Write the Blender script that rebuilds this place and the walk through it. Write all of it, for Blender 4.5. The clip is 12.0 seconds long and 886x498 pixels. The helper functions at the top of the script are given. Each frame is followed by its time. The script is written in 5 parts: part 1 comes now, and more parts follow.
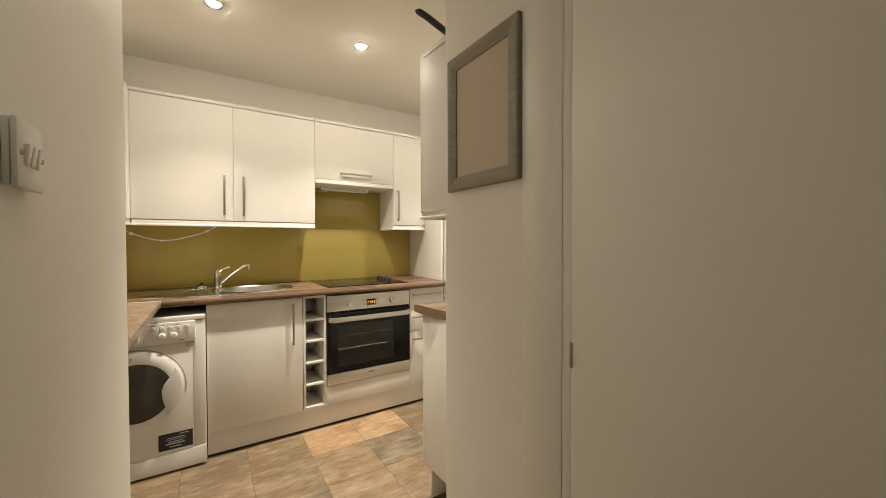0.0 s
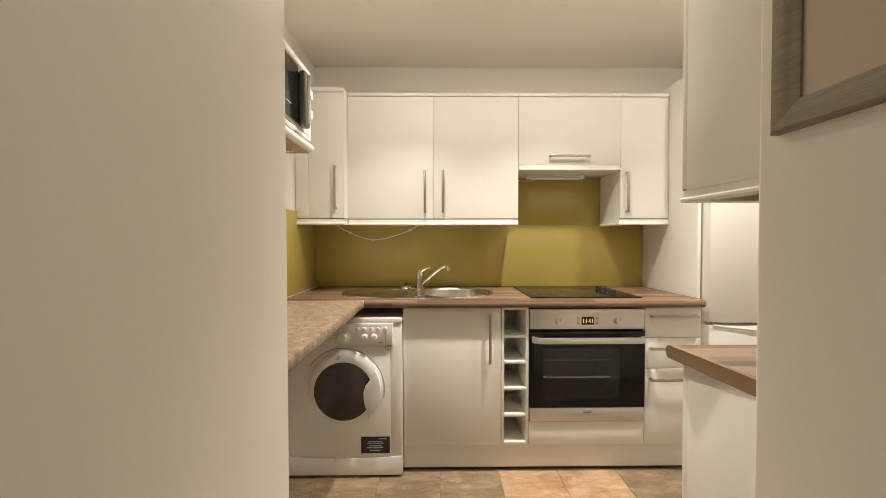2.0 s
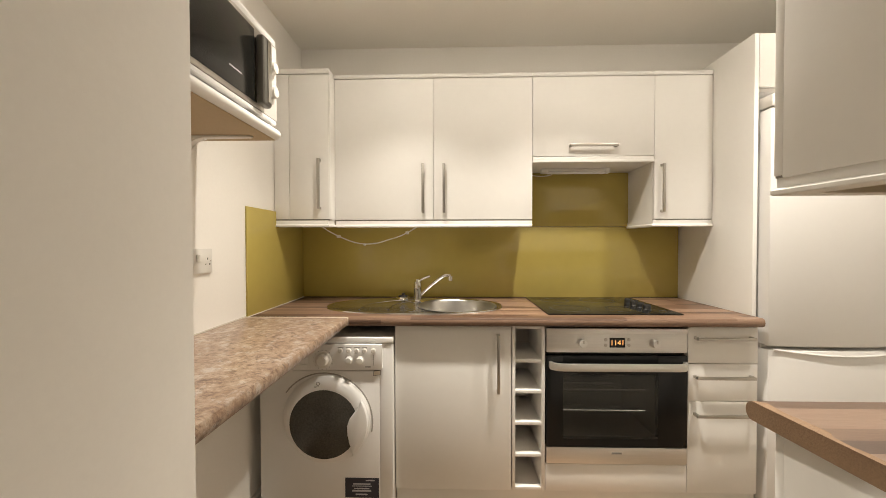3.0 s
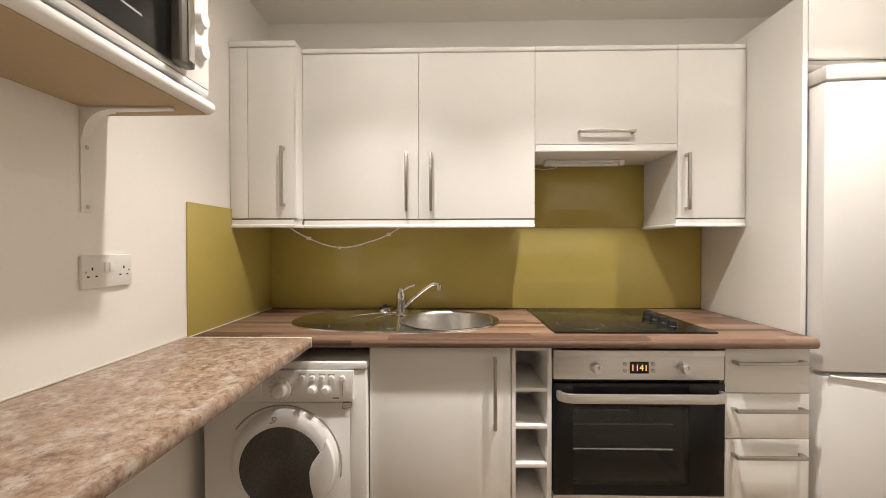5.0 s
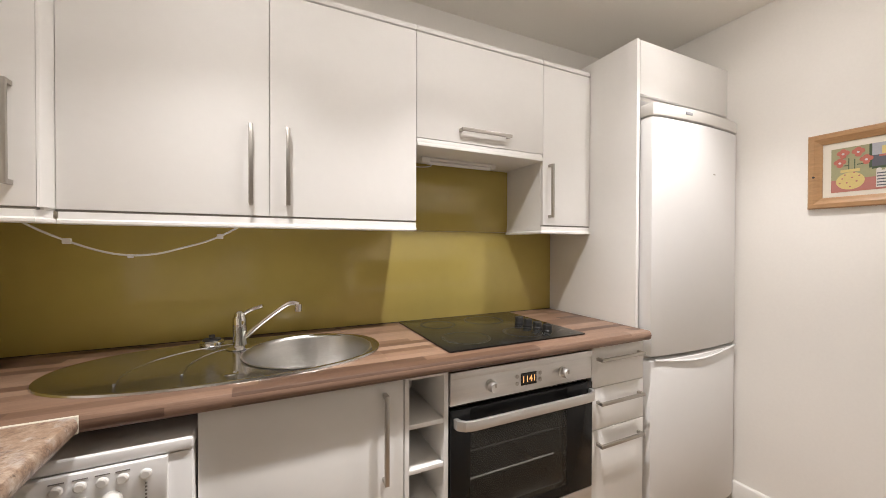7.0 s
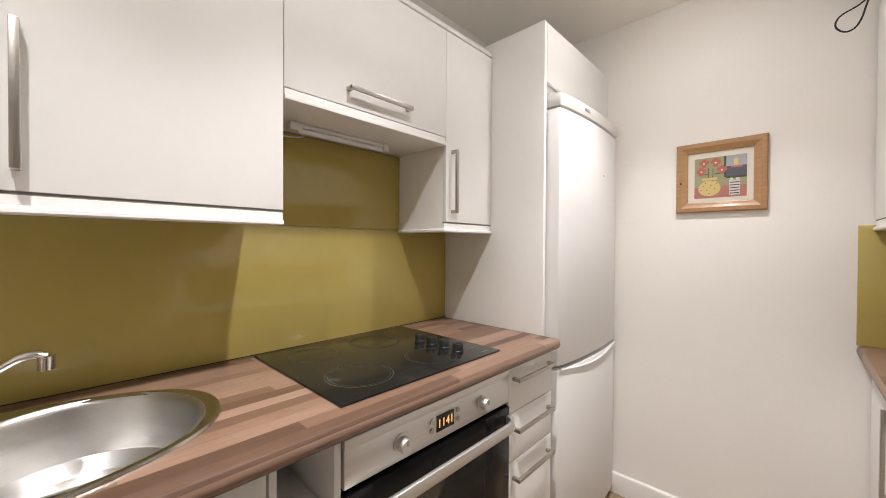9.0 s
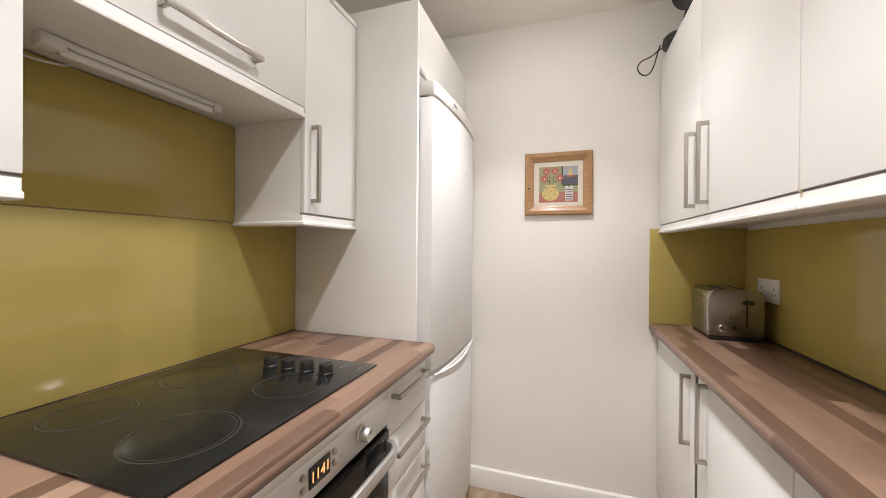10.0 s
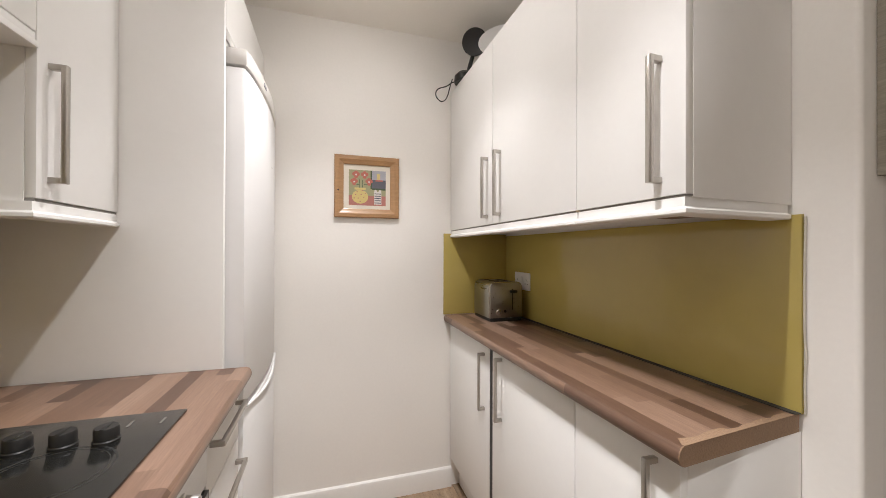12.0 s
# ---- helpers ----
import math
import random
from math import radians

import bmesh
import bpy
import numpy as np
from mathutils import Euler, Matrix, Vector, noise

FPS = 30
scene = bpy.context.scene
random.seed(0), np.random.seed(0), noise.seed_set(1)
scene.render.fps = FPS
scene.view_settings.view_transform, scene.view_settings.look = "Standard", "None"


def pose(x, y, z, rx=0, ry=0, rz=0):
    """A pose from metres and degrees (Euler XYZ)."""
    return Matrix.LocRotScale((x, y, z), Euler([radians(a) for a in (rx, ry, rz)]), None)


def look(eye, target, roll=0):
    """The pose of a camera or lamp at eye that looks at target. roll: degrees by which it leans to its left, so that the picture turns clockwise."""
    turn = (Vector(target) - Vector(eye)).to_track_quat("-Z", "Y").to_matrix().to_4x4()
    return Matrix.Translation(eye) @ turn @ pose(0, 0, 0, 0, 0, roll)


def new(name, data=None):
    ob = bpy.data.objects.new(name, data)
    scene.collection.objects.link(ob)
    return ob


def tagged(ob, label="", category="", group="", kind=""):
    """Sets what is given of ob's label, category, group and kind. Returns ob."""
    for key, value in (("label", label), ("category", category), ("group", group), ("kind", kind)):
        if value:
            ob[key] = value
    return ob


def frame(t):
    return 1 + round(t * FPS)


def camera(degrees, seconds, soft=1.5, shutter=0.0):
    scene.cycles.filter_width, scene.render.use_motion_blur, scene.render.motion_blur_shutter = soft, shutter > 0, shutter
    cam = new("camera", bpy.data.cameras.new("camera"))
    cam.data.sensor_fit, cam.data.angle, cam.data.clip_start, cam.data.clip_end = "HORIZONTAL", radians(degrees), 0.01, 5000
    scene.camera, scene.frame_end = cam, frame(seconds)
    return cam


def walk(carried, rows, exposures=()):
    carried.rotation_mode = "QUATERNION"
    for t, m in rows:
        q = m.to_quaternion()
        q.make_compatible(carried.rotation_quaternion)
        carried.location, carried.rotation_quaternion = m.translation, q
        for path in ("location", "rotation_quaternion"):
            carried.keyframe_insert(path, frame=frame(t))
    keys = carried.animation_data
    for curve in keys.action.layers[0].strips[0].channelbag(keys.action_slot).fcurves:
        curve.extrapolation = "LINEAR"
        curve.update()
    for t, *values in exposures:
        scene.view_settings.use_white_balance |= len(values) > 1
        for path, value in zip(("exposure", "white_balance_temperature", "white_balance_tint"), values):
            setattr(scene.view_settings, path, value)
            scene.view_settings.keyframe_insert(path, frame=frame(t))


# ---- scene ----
cam = camera(100.7, 12.0, soft=0.65)
METRES, EYE, TILT, LEAN, TURN = 2.3, 1.22, 0.0, 0.0, -32.7
ROWS = [
    (0.0, 0.0, 0.0, 0.0, -0.0, -1.06, 0.12),
    (0.5, 0.0011, 0.0366, -0.0036, 11.79, -0.94, 0.09),
    (1.0, -0.0025, 0.0904, -0.0046, 20.61, -0.96, 0.18),
    (1.5, -0.0181, 0.1527, -0.0039, 27.56, -1.14, 0.18),
    (2.0, -0.0544, 0.2295, -0.0, 32.14, -1.11, 0.08),
    (2.5, -0.0834, 0.3006, 0.0041, 33.86, -1.02, 0.1),
    (3.0, -0.103, 0.3562, 0.0087, 34.16, -0.97, 0.1),
    (5.0, -0.155, 0.4695, 0.0108, 33.81, -0.64, 0.12),
    (5.5, -0.1847, 0.4929, 0.0133, 29.83, -0.71, 0.04),
    (6.0, -0.2195, 0.5111, 0.0173, 22.58, -0.74, -0.06),
    (6.5, -0.2499, 0.5294, 0.0184, 14.28, -0.6, -0.09),
    (7.0, -0.2769, 0.5453, 0.02, 7.26, -0.55, -0.13),
    (9.0, -0.3211, 0.7001, 0.0227, -13.67, -0.67, -0.31),
    (9.5, -0.325, 0.7479, 0.0217, -24.44, -0.56, -0.45),
    (10.0, -0.3365, 0.7929, 0.0159, -38.92, -0.23, -0.5),
    (10.5, -0.3488, 0.8306, 0.0148, -54.09, -0.05, -0.34),
    (11.0, -0.3634, 0.861, 0.0161, -64.96, 0.11, -0.25),
    (11.5, -0.3747, 0.8745, 0.0173, -70.98, 0.2, -0.19),
    (12.0, -0.3791, 0.8779, 0.0179, -74.55, 0.2, -0.19),
]
walk(cam, [(t, pose(0, 0, EYE, TILT, LEAN, TURN) @ pose(METRES * x, METRES * y, METRES * z, 90 + pitch, roll, yaw)) for t, x, y, z, yaw, pitch, roll in ROWS],
     [(0.0, 0.54, 7850, 6), (1.0, 0.60, 7750, 6), (2.0, 0.62, 7550, 7), (3.0, 0.59, 7250, 9), (5.0, 0.55, 6850, 12), (7.0, 0.54, 6400, 13), (9.5, 0.53, 6280, 13), (10.5, 0.54, 6250, 13), (12.0, 0.46, 6220, 13)])


# ---- world, lamps ----
world = bpy.data.worlds.new("world")
world.use_nodes = True
world.node_tree.nodes["Background"].inputs[0].default_value = (0.0, 0.0, 0.0, 1)
scene.world = world
LAMP_COLOUR = (1.0, 0.97, 0.93)
DOWNLIGHTS = [(0.04, 2.13, 49), (0.785, 2.12, 64), (1.60, 2.05, 37)]
# Added fill lamp in the hall ceiling, out of view.
HALL_FILL = (0.05, 0.40, 4.0)
CEIL = 2.39


# ---- materials ----
def ramp(nt, fac, stops):
    n = nt.nodes.new("ShaderNodeValToRGB")
    els = n.color_ramp.elements
    while len(els) < len(stops):
        els.new(0.5)
    for e, (p, c) in zip(els, stops):
        e.position, e.color = p, (*c, 1)
    nt.links.new(fac, n.inputs[0])
    return n.outputs[0]


def noise_tex(nt, vec, scale, detail=4.0, rough=0.55):
    n = nt.nodes.new("ShaderNodeTexNoise")
    n.inputs["Scale"].default_value, n.inputs["Detail"].default_value = scale, detail
    n.inputs["Roughness"].default_value = rough
    nt.links.new(vec, n.inputs["Vector"])
    return n.outputs["Fac"]


def maths(nt, op, a, b=None):
    n = nt.nodes.new("ShaderNodeMath")
    n.operation = op
    for i, v in enumerate((a, b)):
        if v is None:
            continue
        if isinstance(v, (int, float)):
            n.inputs[i].default_value = v
        else:
            nt.links.new(v, n.inputs[i])
    return n.outputs[0]


def mixed(nt, fac, a, b, blend="MIX"):
    n = nt.nodes.new("ShaderNodeMix")
    n.data_type, n.blend_type = "RGBA", blend
    for s, v in ((n.inputs[0], fac), (n.inputs[6], a), (n.inputs[7], b)):
        if isinstance(v, (int, float)):
            s.default_value = v
        elif isinstance(v, tuple):
            s.default_value = (*v, 1)
        else:
            nt.links.new(v, s)
    return n.outputs[2]


def bumped(nt, bsdf, height, strength, distance):
    n = nt.nodes.new("ShaderNodeBump")
    n.inputs["Strength"].default_value, n.inputs["Distance"].default_value = strength, distance
    nt.links.new(height, n.inputs["Height"])
    nt.links.new(n.outputs[0], bsdf.inputs["Normal"])


def place_of(nt, stretch=(1, 1, 1)):
    g = nt.nodes.new("ShaderNodeNewGeometry")
    m = nt.nodes.new("ShaderNodeMapping")
    m.inputs["Scale"].default_value = stretch
    nt.links.new(g.outputs["Position"], m.inputs[0])
    return m.outputs[0]


def start_material(name, rough=0.5, metal=0.0, coat=0.0):
    m = bpy.data.materials.new(name)
    m.use_nodes = True
    nt = m.node_tree
    b = nt.nodes["Principled BSDF"]
    b.inputs["Roughness"].default_value, b.inputs["Metallic"].default_value = rough, metal
    b.inputs["Coat Weight"].default_value = coat
    b.inputs["Coat Roughness"].default_value = 0.08
    return m, nt, b


def surface(name, colour, rough=0.5, metal=0.0, coat=0.0, vary=0.06, grain=60, bump=0.0, stretch=(1, 1, 1), rough_vary=0.08):
    """A plain surface with mottling at two scales, uneven gloss and fine relief."""
    m, nt, b = start_material(name, rough, metal, coat)
    v = place_of(nt, stretch)
    broad, fine = noise_tex(nt, v, 2.3, 3), noise_tex(nt, v, grain, 5)
    both = maths(nt, "ADD", maths(nt, "MULTIPLY", broad, 0.6), maths(nt, "MULTIPLY", fine, 0.4))
    dark = tuple(c * (1 - vary) for c in colour)
    light = tuple(min(c * (1 + vary * 0.6), 0.95) for c in colour)
    nt.links.new(ramp(nt, both, [(0.3, dark), (0.7, light)]), b.inputs["Base Color"])
    r = maths(nt, "ADD", maths(nt, "MULTIPLY", maths(nt, "SUBTRACT", broad, 0.5), rough_vary * 2), rough)
    nt.links.new(r, b.inputs["Roughness"])
    if bump:
        bumped(nt, b, fine, 0.6, bump)
    return m


def stave_material(name, along):
    """Laminate printed as wooden staves that run along one axis."""
    m, nt, b = start_material(name, 0.38, 0.0, 0.12)
    g = nt.nodes.new("ShaderNodeNewGeometry")
    s = nt.nodes.new("ShaderNodeSeparateXYZ")
    nt.links.new(g.outputs["Position"], s.inputs[0])
    row = maths(nt, "FLOOR", maths(nt, "DIVIDE", s.outputs[1], 0.0385))
    rnd = nt.nodes.new("ShaderNodeTexWhiteNoise")
    rnd.noise_dimensions = "1D"
    nt.links.new(row, rnd.inputs["W"])
    u = maths(nt, "ADD", maths(nt, "DIVIDE", s.outputs[0], along), maths(nt, "MULTIPLY", rnd.outputs["Value"], 7.3))
    cell = maths(nt, "FLOOR", u)
    comb = nt.nodes.new("ShaderNodeCombineXYZ")
    nt.links.new(row, comb.inputs[0])
    nt.links.new(cell, comb.inputs[1])
    pick = nt.nodes.new("ShaderNodeTexWhiteNoise")
    pick.noise_dimensions = "2D"
    nt.links.new(comb.outputs[0], pick.inputs["Vector"])
    base = ramp(nt, pick.outputs["Value"], [(0.0, (0.085, 0.046, 0.030)), (0.22, (0.145, 0.083, 0.054)), (0.45, (0.225, 0.138, 0.094)), (0.75, (0.262, 0.166, 0.116)), (1.0, (0.295, 0.195, 0.14))])
    grain = noise_tex(nt, place_of(nt, (3.0, 60, 60)), 4.0, 6, 0.65)
    fine = noise_tex(nt, place_of(nt, (14, 260, 260)), 3.0, 4, 0.6)
    both = maths(nt, "ADD", maths(nt, "MULTIPLY", grain, 0.6), maths(nt, "MULTIPLY", fine, 0.4))
    col = mixed(nt, 0.75, base, ramp(nt, both, [(0.32, (0.62, 0.58, 0.55)), (0.66, (1.1, 1.1, 1.1))]), "MULTIPLY")
    nt.links.new(col, b.inputs["Base Color"])
    bumped(nt, b, both, 0.25, 0.0006)
    return m


def granite_material():
    m, nt, b = start_material("mottled_laminate", 0.33, 0.0, 0.15)
    v = place_of(nt, (1, 0.7, 1))
    warp = nt.nodes.new("ShaderNodeMapping")
    warp.inputs["Rotation"].default_value, warp.inputs["Scale"].default_value = (0, 0, 0.6), (1.0, 1.7, 1.0)
    nt.links.new(v, warp.inputs[0])
    big, mid, small = noise_tex(nt, warp.outputs[0], 11, 4, 0.6), noise_tex(nt, warp.outputs[0], 42, 6, 0.68), noise_tex(nt, v, 230, 3, 0.6)
    pale, dark = noise_tex(nt, place_of(nt, (1.3, 0.9, 1.1)), 26, 5, 0.62), noise_tex(nt, place_of(nt, (0.9, 1.2, 1.0)), 60, 5, 0.7)
    c = ramp(nt, mid, [(0.33, (0.13, 0.080, 0.055)), (0.43, (0.245, 0.160, 0.112)), (0.51, (0.35, 0.252, 0.186)), (0.60, (0.42, 0.325, 0.25)), (0.70, (0.53, 0.44, 0.36))])
    c = mixed(nt, ramp(nt, big, [(0.42, (0.0, 0.0, 0.0)), (0.64, (0.6, 0.6, 0.6))]), c, (0.285, 0.185, 0.127))
    c = mixed(nt, ramp(nt, pale, [(0.53, (0.0, 0.0, 0.0)), (0.66, (0.75, 0.75, 0.75))]), c, (0.47, 0.42, 0.385))
    c = mixed(nt, ramp(nt, dark, [(0.58, (0.0, 0.0, 0.0)), (0.67, (0.75, 0.75, 0.75))]), c, (0.085, 0.055, 0.040))
    c = mixed(nt, 0.35, c, ramp(nt, small, [(0.33, (0.6, 0.57, 0.55)), (0.62, (1.15, 1.15, 1.15))]), "MULTIPLY")
    nt.links.new(c, b.inputs["Base Color"])
    bumped(nt, b, small, 0.2, 0.0005)
    return m


def slate_material(name, hues):
    """Multicoloured slate: each tile takes its own hue, with cloudy rust and fine layers."""
    m, nt, b = start_material(name, 0.5)
    info = nt.nodes.new("ShaderNodeObjectInfo")
    hue = ramp(nt, info.outputs["Random"], hues)
    off = nt.nodes.new("ShaderNodeVectorMath")
    off.operation = "ADD"
    g = nt.nodes.new("ShaderNodeNewGeometry")
    nt.links.new(g.outputs["Position"], off.inputs[0])
    comb = nt.nodes.new("ShaderNodeCombineXYZ")
    nt.links.new(maths(nt, "MULTIPLY", info.outputs["Random"], 40.0), comb.inputs[0])
    nt.links.new(comb.outputs[0], off.inputs[1])
    v = off.outputs[0]
    turn = nt.nodes.new("ShaderNodeMapping")
    turn.inputs["Scale"].default_value = (0.8, 2.8, 1.0)
    turn.inputs["Rotation"].default_value = (0, 0, 0.5)
    nt.links.new(v, turn.inputs[0])
    spun = nt.nodes.new("ShaderNodeCombineXYZ")
    nt.links.new(maths(nt, "MULTIPLY", info.outputs["Random"], 6.28), spun.inputs[2])
    nt.links.new(spun.outputs[0], turn.inputs["Rotation"])
    streak = turn.outputs[0]
    cloud, vein, fine = noise_tex(nt, streak, 4.5, 7, 0.66), noise_tex(nt, streak, 11, 9, 0.74), noise_tex(nt, v, 90, 4)
    c = mixed(nt, ramp(nt, cloud, [(0.42, (0, 0, 0)), (0.60, (0.9, 0.9, 0.9))]), hue, mixed(nt, 0.7, hue, (0.50, 0.385, 0.27)))
    c = mixed(nt, ramp(nt, noise_tex(nt, v, 4.5, 4), [(0.50, (0, 0, 0)), (0.60, (0.75, 0.75, 0.75))]), c, mixed(nt, 0.6, hue, (0.27, 0.165, 0.095)))
    c = mixed(nt, 0.9, c, ramp(nt, vein, [(0.30, (0.45, 0.42, 0.40)), (0.42, (0.80, 0.77, 0.74)), (0.56, (1.0, 0.99, 0.97)), (0.68, (1.35, 1.32, 1.26))]), "MULTIPLY")
    crack = maths(nt, "ABSOLUTE", maths(nt, "SUBTRACT", noise_tex(nt, streak, 3.4, 8, 0.62), 0.5))
    c = mixed(nt, ramp(nt, crack, [(0.0, (0.55, 0.55, 0.55)), (0.006, (0, 0, 0))]), c, (0.10, 0.075, 0.052))
    c = mixed(nt, 0.25, c, ramp(nt, fine, [(0.3, (0.7, 0.7, 0.7)), (0.7, (1.15, 1.15, 1.15))]), "MULTIPLY")
    nt.links.new(c, b.inputs["Base Color"])
    nt.links.new(maths(nt, "ADD", maths(nt, "MULTIPLY", vein, 0.35), 0.34), b.inputs["Roughness"])
    bumped(nt, b, maths(nt, "ADD", maths(nt, "MULTIPLY", vein, 0.7), maths(nt, "MULTIPLY", fine, 0.2)), 0.6, 0.004)
    return m


def glow(name, colour, strength):
    m = bpy.data.materials.new(name)
    m.use_nodes = True
    b = m.node_tree.nodes["Principled BSDF"]
    b.inputs["Base Color"].default_value = (*colour, 1)
    b.inputs["Emission Color"].default_value = (*colour, 1)
    b.inputs["Emission Strength"].default_value = strength
    return m


def smoked_glass():
    m = bpy.data.materials.new("smoked_glass")
    m.use_nodes = True
    nt = m.node_tree
    nt.nodes.remove(nt.nodes["Principled BSDF"])
    clear, gloss, mix = nt.nodes.new("ShaderNodeBsdfTransparent"), nt.nodes.new("ShaderNodeBsdfGlossy"), nt.nodes.new("ShaderNodeMixShader")
    fres = nt.nodes.new("ShaderNodeFresnel")
    clear.inputs[0].default_value = (0.85, 0.85, 0.83, 1)
    fres.inputs["IOR"].default_value = 1.22
    gloss.inputs["Roughness"].default_value = 0.03
    nt.links.new(fres.outputs[0], mix.inputs[0])
    dots, coat = nt.nodes.new("ShaderNodeBsdfDiffuse"), nt.nodes.new("ShaderNodeMixShader")
    dots.inputs[0].default_value = (0.075, 0.073, 0.066, 1)
    nt.links.new(ramp(nt, noise_tex(nt, place_of(nt), 420, 2), [(0.4, (0.12, 0.12, 0.12)), (0.6, (0.48, 0.48, 0.48))]), coat.inputs[0])
    nt.links.new(clear.outputs[0], coat.inputs[1])
    nt.links.new(dots.outputs[0], coat.inputs[2])
    nt.links.new(coat.outputs[0], mix.inputs[1])
    nt.links.new(gloss.outputs[0], mix.inputs[2])
    nt.links.new(mix.outputs[0], nt.nodes["Material Output"].inputs[0])
    return m


WALL = surface("wall_paint", (0.90, 0.872, 0.825), 0.62, vary=0.03, grain=90, bump=0.0003)
CEILING = surface("ceiling_paint", (0.93, 0.895, 0.83), 0.75, vary=0.03, grain=120, bump=0.0005)
GLOSS = surface("gloss_woodwork", (0.85, 0.83, 0.79), 0.45, vary=0.03, grain=70, bump=0.0003)
WHITE = surface("cabinet_white", (0.87, 0.855, 0.825), 0.56, vary=0.02, grain=40, bump=0.0002)
CARCASS = surface("carcass_white", (0.84, 0.82, 0.785), 0.45, vary=0.03, grain=60)
ENAMEL = surface("white_enamel", (0.85, 0.842, 0.83), 0.55, vary=0.015, grain=30)
for paint_coat in (WHITE, ENAMEL):
    paint_coat.node_tree.nodes["Principled BSDF"].inputs["Specular IOR Level"].default_value = 0.35
PLASTIC = surface("white_plastic", (0.78, 0.76, 0.72), 0.35, vary=0.02, grain=50)
OLIVE = surface("olive_splashback", (0.485, 0.385, 0.112), 0.09, vary=0.05, grain=18, rough_vary=0.02)
STEEL = surface("brushed_steel", (0.72, 0.705, 0.685), 0.42, metal=1.0, vary=0.08, grain=30, stretch=(2, 40, 40), bump=0.0002)
SINK = surface("sink_steel", (0.60, 0.59, 0.57), 0.20, metal=1.0, vary=0.10, grain=45, bump=0.0001)
BOWL = surface("brushed_bowl_steel", (0.60, 0.59, 0.57), 0.33, metal=1.0, vary=0.12, grain=60, stretch=(1, 1, 8), bump=0.0002)
CHROME = surface("chrome", (0.75, 0.74, 0.72), 0.08, metal=1.0, vary=0.03, rough_vary=0.03)
NICKEL = surface("satin_nickel", (0.50, 0.47, 0.43), 0.34, metal=1.0, vary=0.06, grain=80)
BLACK = surface("black_glass", (0.012, 0.012, 0.011), 0.15, vary=0.1, rough_vary=0.03)
DARK = surface("black_plastic", (0.018, 0.017, 0.016), 0.42, vary=0.2, grain=120)
OVEN_GLASS = surface("oven_door_glass", (0.012, 0.012, 0.012), 0.16, vary=0.1, rough_vary=0.03)
OVEN_GLASS.node_tree.nodes["Principled BSDF"].inputs["Specular IOR Level"].default_value = 0.22
# Flat dark colour that stands for shade.
SHADOW = surface("dark_shade", (0.05, 0.046, 0.04), 0.8, vary=0.2)
CAVITY = surface("oven_enamel", (0.20, 0.195, 0.18), 0.55, vary=0.2, grain=25)
GREY_WOOD = surface("grey_washed_wood", (0.30, 0.27, 0.215), 0.55, vary=0.28, grain=9, stretch=(6, 6, 50), bump=0.0008)
BOARD = surface("frame_board", (0.62, 0.53, 0.44), 0.7, vary=0.04, grain=200, bump=0.0003)
PINE = surface("pine", (0.42, 0.235, 0.105), 0.38, coat=0.3, vary=0.22, grain=8, stretch=(4, 8, 40), bump=0.0004)
CHIP = surface("chipboard", (0.32, 0.205, 0.125), 0.8, vary=0.35, grain=260, bump=0.002)
UNDER = surface("raw_shelf_underside", (0.48, 0.37, 0.235), 0.7, vary=0.08, grain=90)
WIRE = surface("rack_wire", (0.62, 0.61, 0.58), 0.45, metal=0.1, vary=0.05)
DRUM = surface("drum_glass", (0.075, 0.069, 0.058), 0.22, vary=0.6, grain=150)
# Grey that stands for the shade in the gaps below the wall cabinet doors.
GAP_SHADE = surface("grey_gap_shade", (0.24, 0.225, 0.205), 0.6, vary=0.1)
GREY_LINE = surface("grey_shade_line", (0.42, 0.40, 0.37), 0.6, vary=0.1)
GREYPLASTIC = surface("grey_plastic", (0.13, 0.122, 0.105), 0.35, vary=0.1)
DULL = surface("dull_steel", (0.36, 0.345, 0.31), 0.30, metal=1.0, vary=0.03, grain=25, stretch=(2, 30, 30))
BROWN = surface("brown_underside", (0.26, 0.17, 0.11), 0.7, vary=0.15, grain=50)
GROUT = surface("grout", (0.235, 0.185, 0.135), 0.9, vary=0.2, grain=150, bump=0.002)
PAPER = surface("paper", (0.72, 0.66, 0.56), 0.7, vary=0.04)
NAVY = surface("navy_sticker", (0.022, 0.022, 0.035), 0.4, vary=0.15)
ZONE = surface("zone_print", (0.034, 0.034, 0.032), 0.3, vary=0.6, grain=300)
PRINT = surface("pale_print", (0.42, 0.42, 0.44), 0.6, vary=0.1)
GREYPRINT = surface("grey_print", (0.22, 0.21, 0.2), 0.6, vary=0.1)
SILICONE = surface("silicone", (0.66, 0.62, 0.53), 0.5, vary=0.1, grain=70, bump=0.002)
STAVES = stave_material("stave_laminate", 0.46)
GRANITE = granite_material()
SLATE = slate_material("slate", [(0.0, (0.185, 0.155, 0.115)), (0.3, (0.255, 0.19, 0.125)), (0.6, (0.20, 0.16, 0.115)), (0.8, (0.275, 0.195, 0.125)), (1.0, (0.33, 0.225, 0.145))])
RUST_SLATE = slate_material("rust_slate", [(0.0, (0.56, 0.345, 0.205)), (1.0, (0.60, 0.41, 0.27))])
GREY_SLATE = slate_material("grey_slate", [(0.0, (0.15, 0.135, 0.115)), (1.0, (0.19, 0.16, 0.125))])
SMOKED = smoked_glass()
BULB = glow("lit_bulb", (1.0, 0.95, 0.89), 270)
# Weak glow for the added hall fill lamp.
FILL_BULB = glow("fill_bulb", (1.0, 0.95, 0.89), 40)
DIGITS = glow("lit_digits", (1.0, 0.45, 0.15), 0.75)


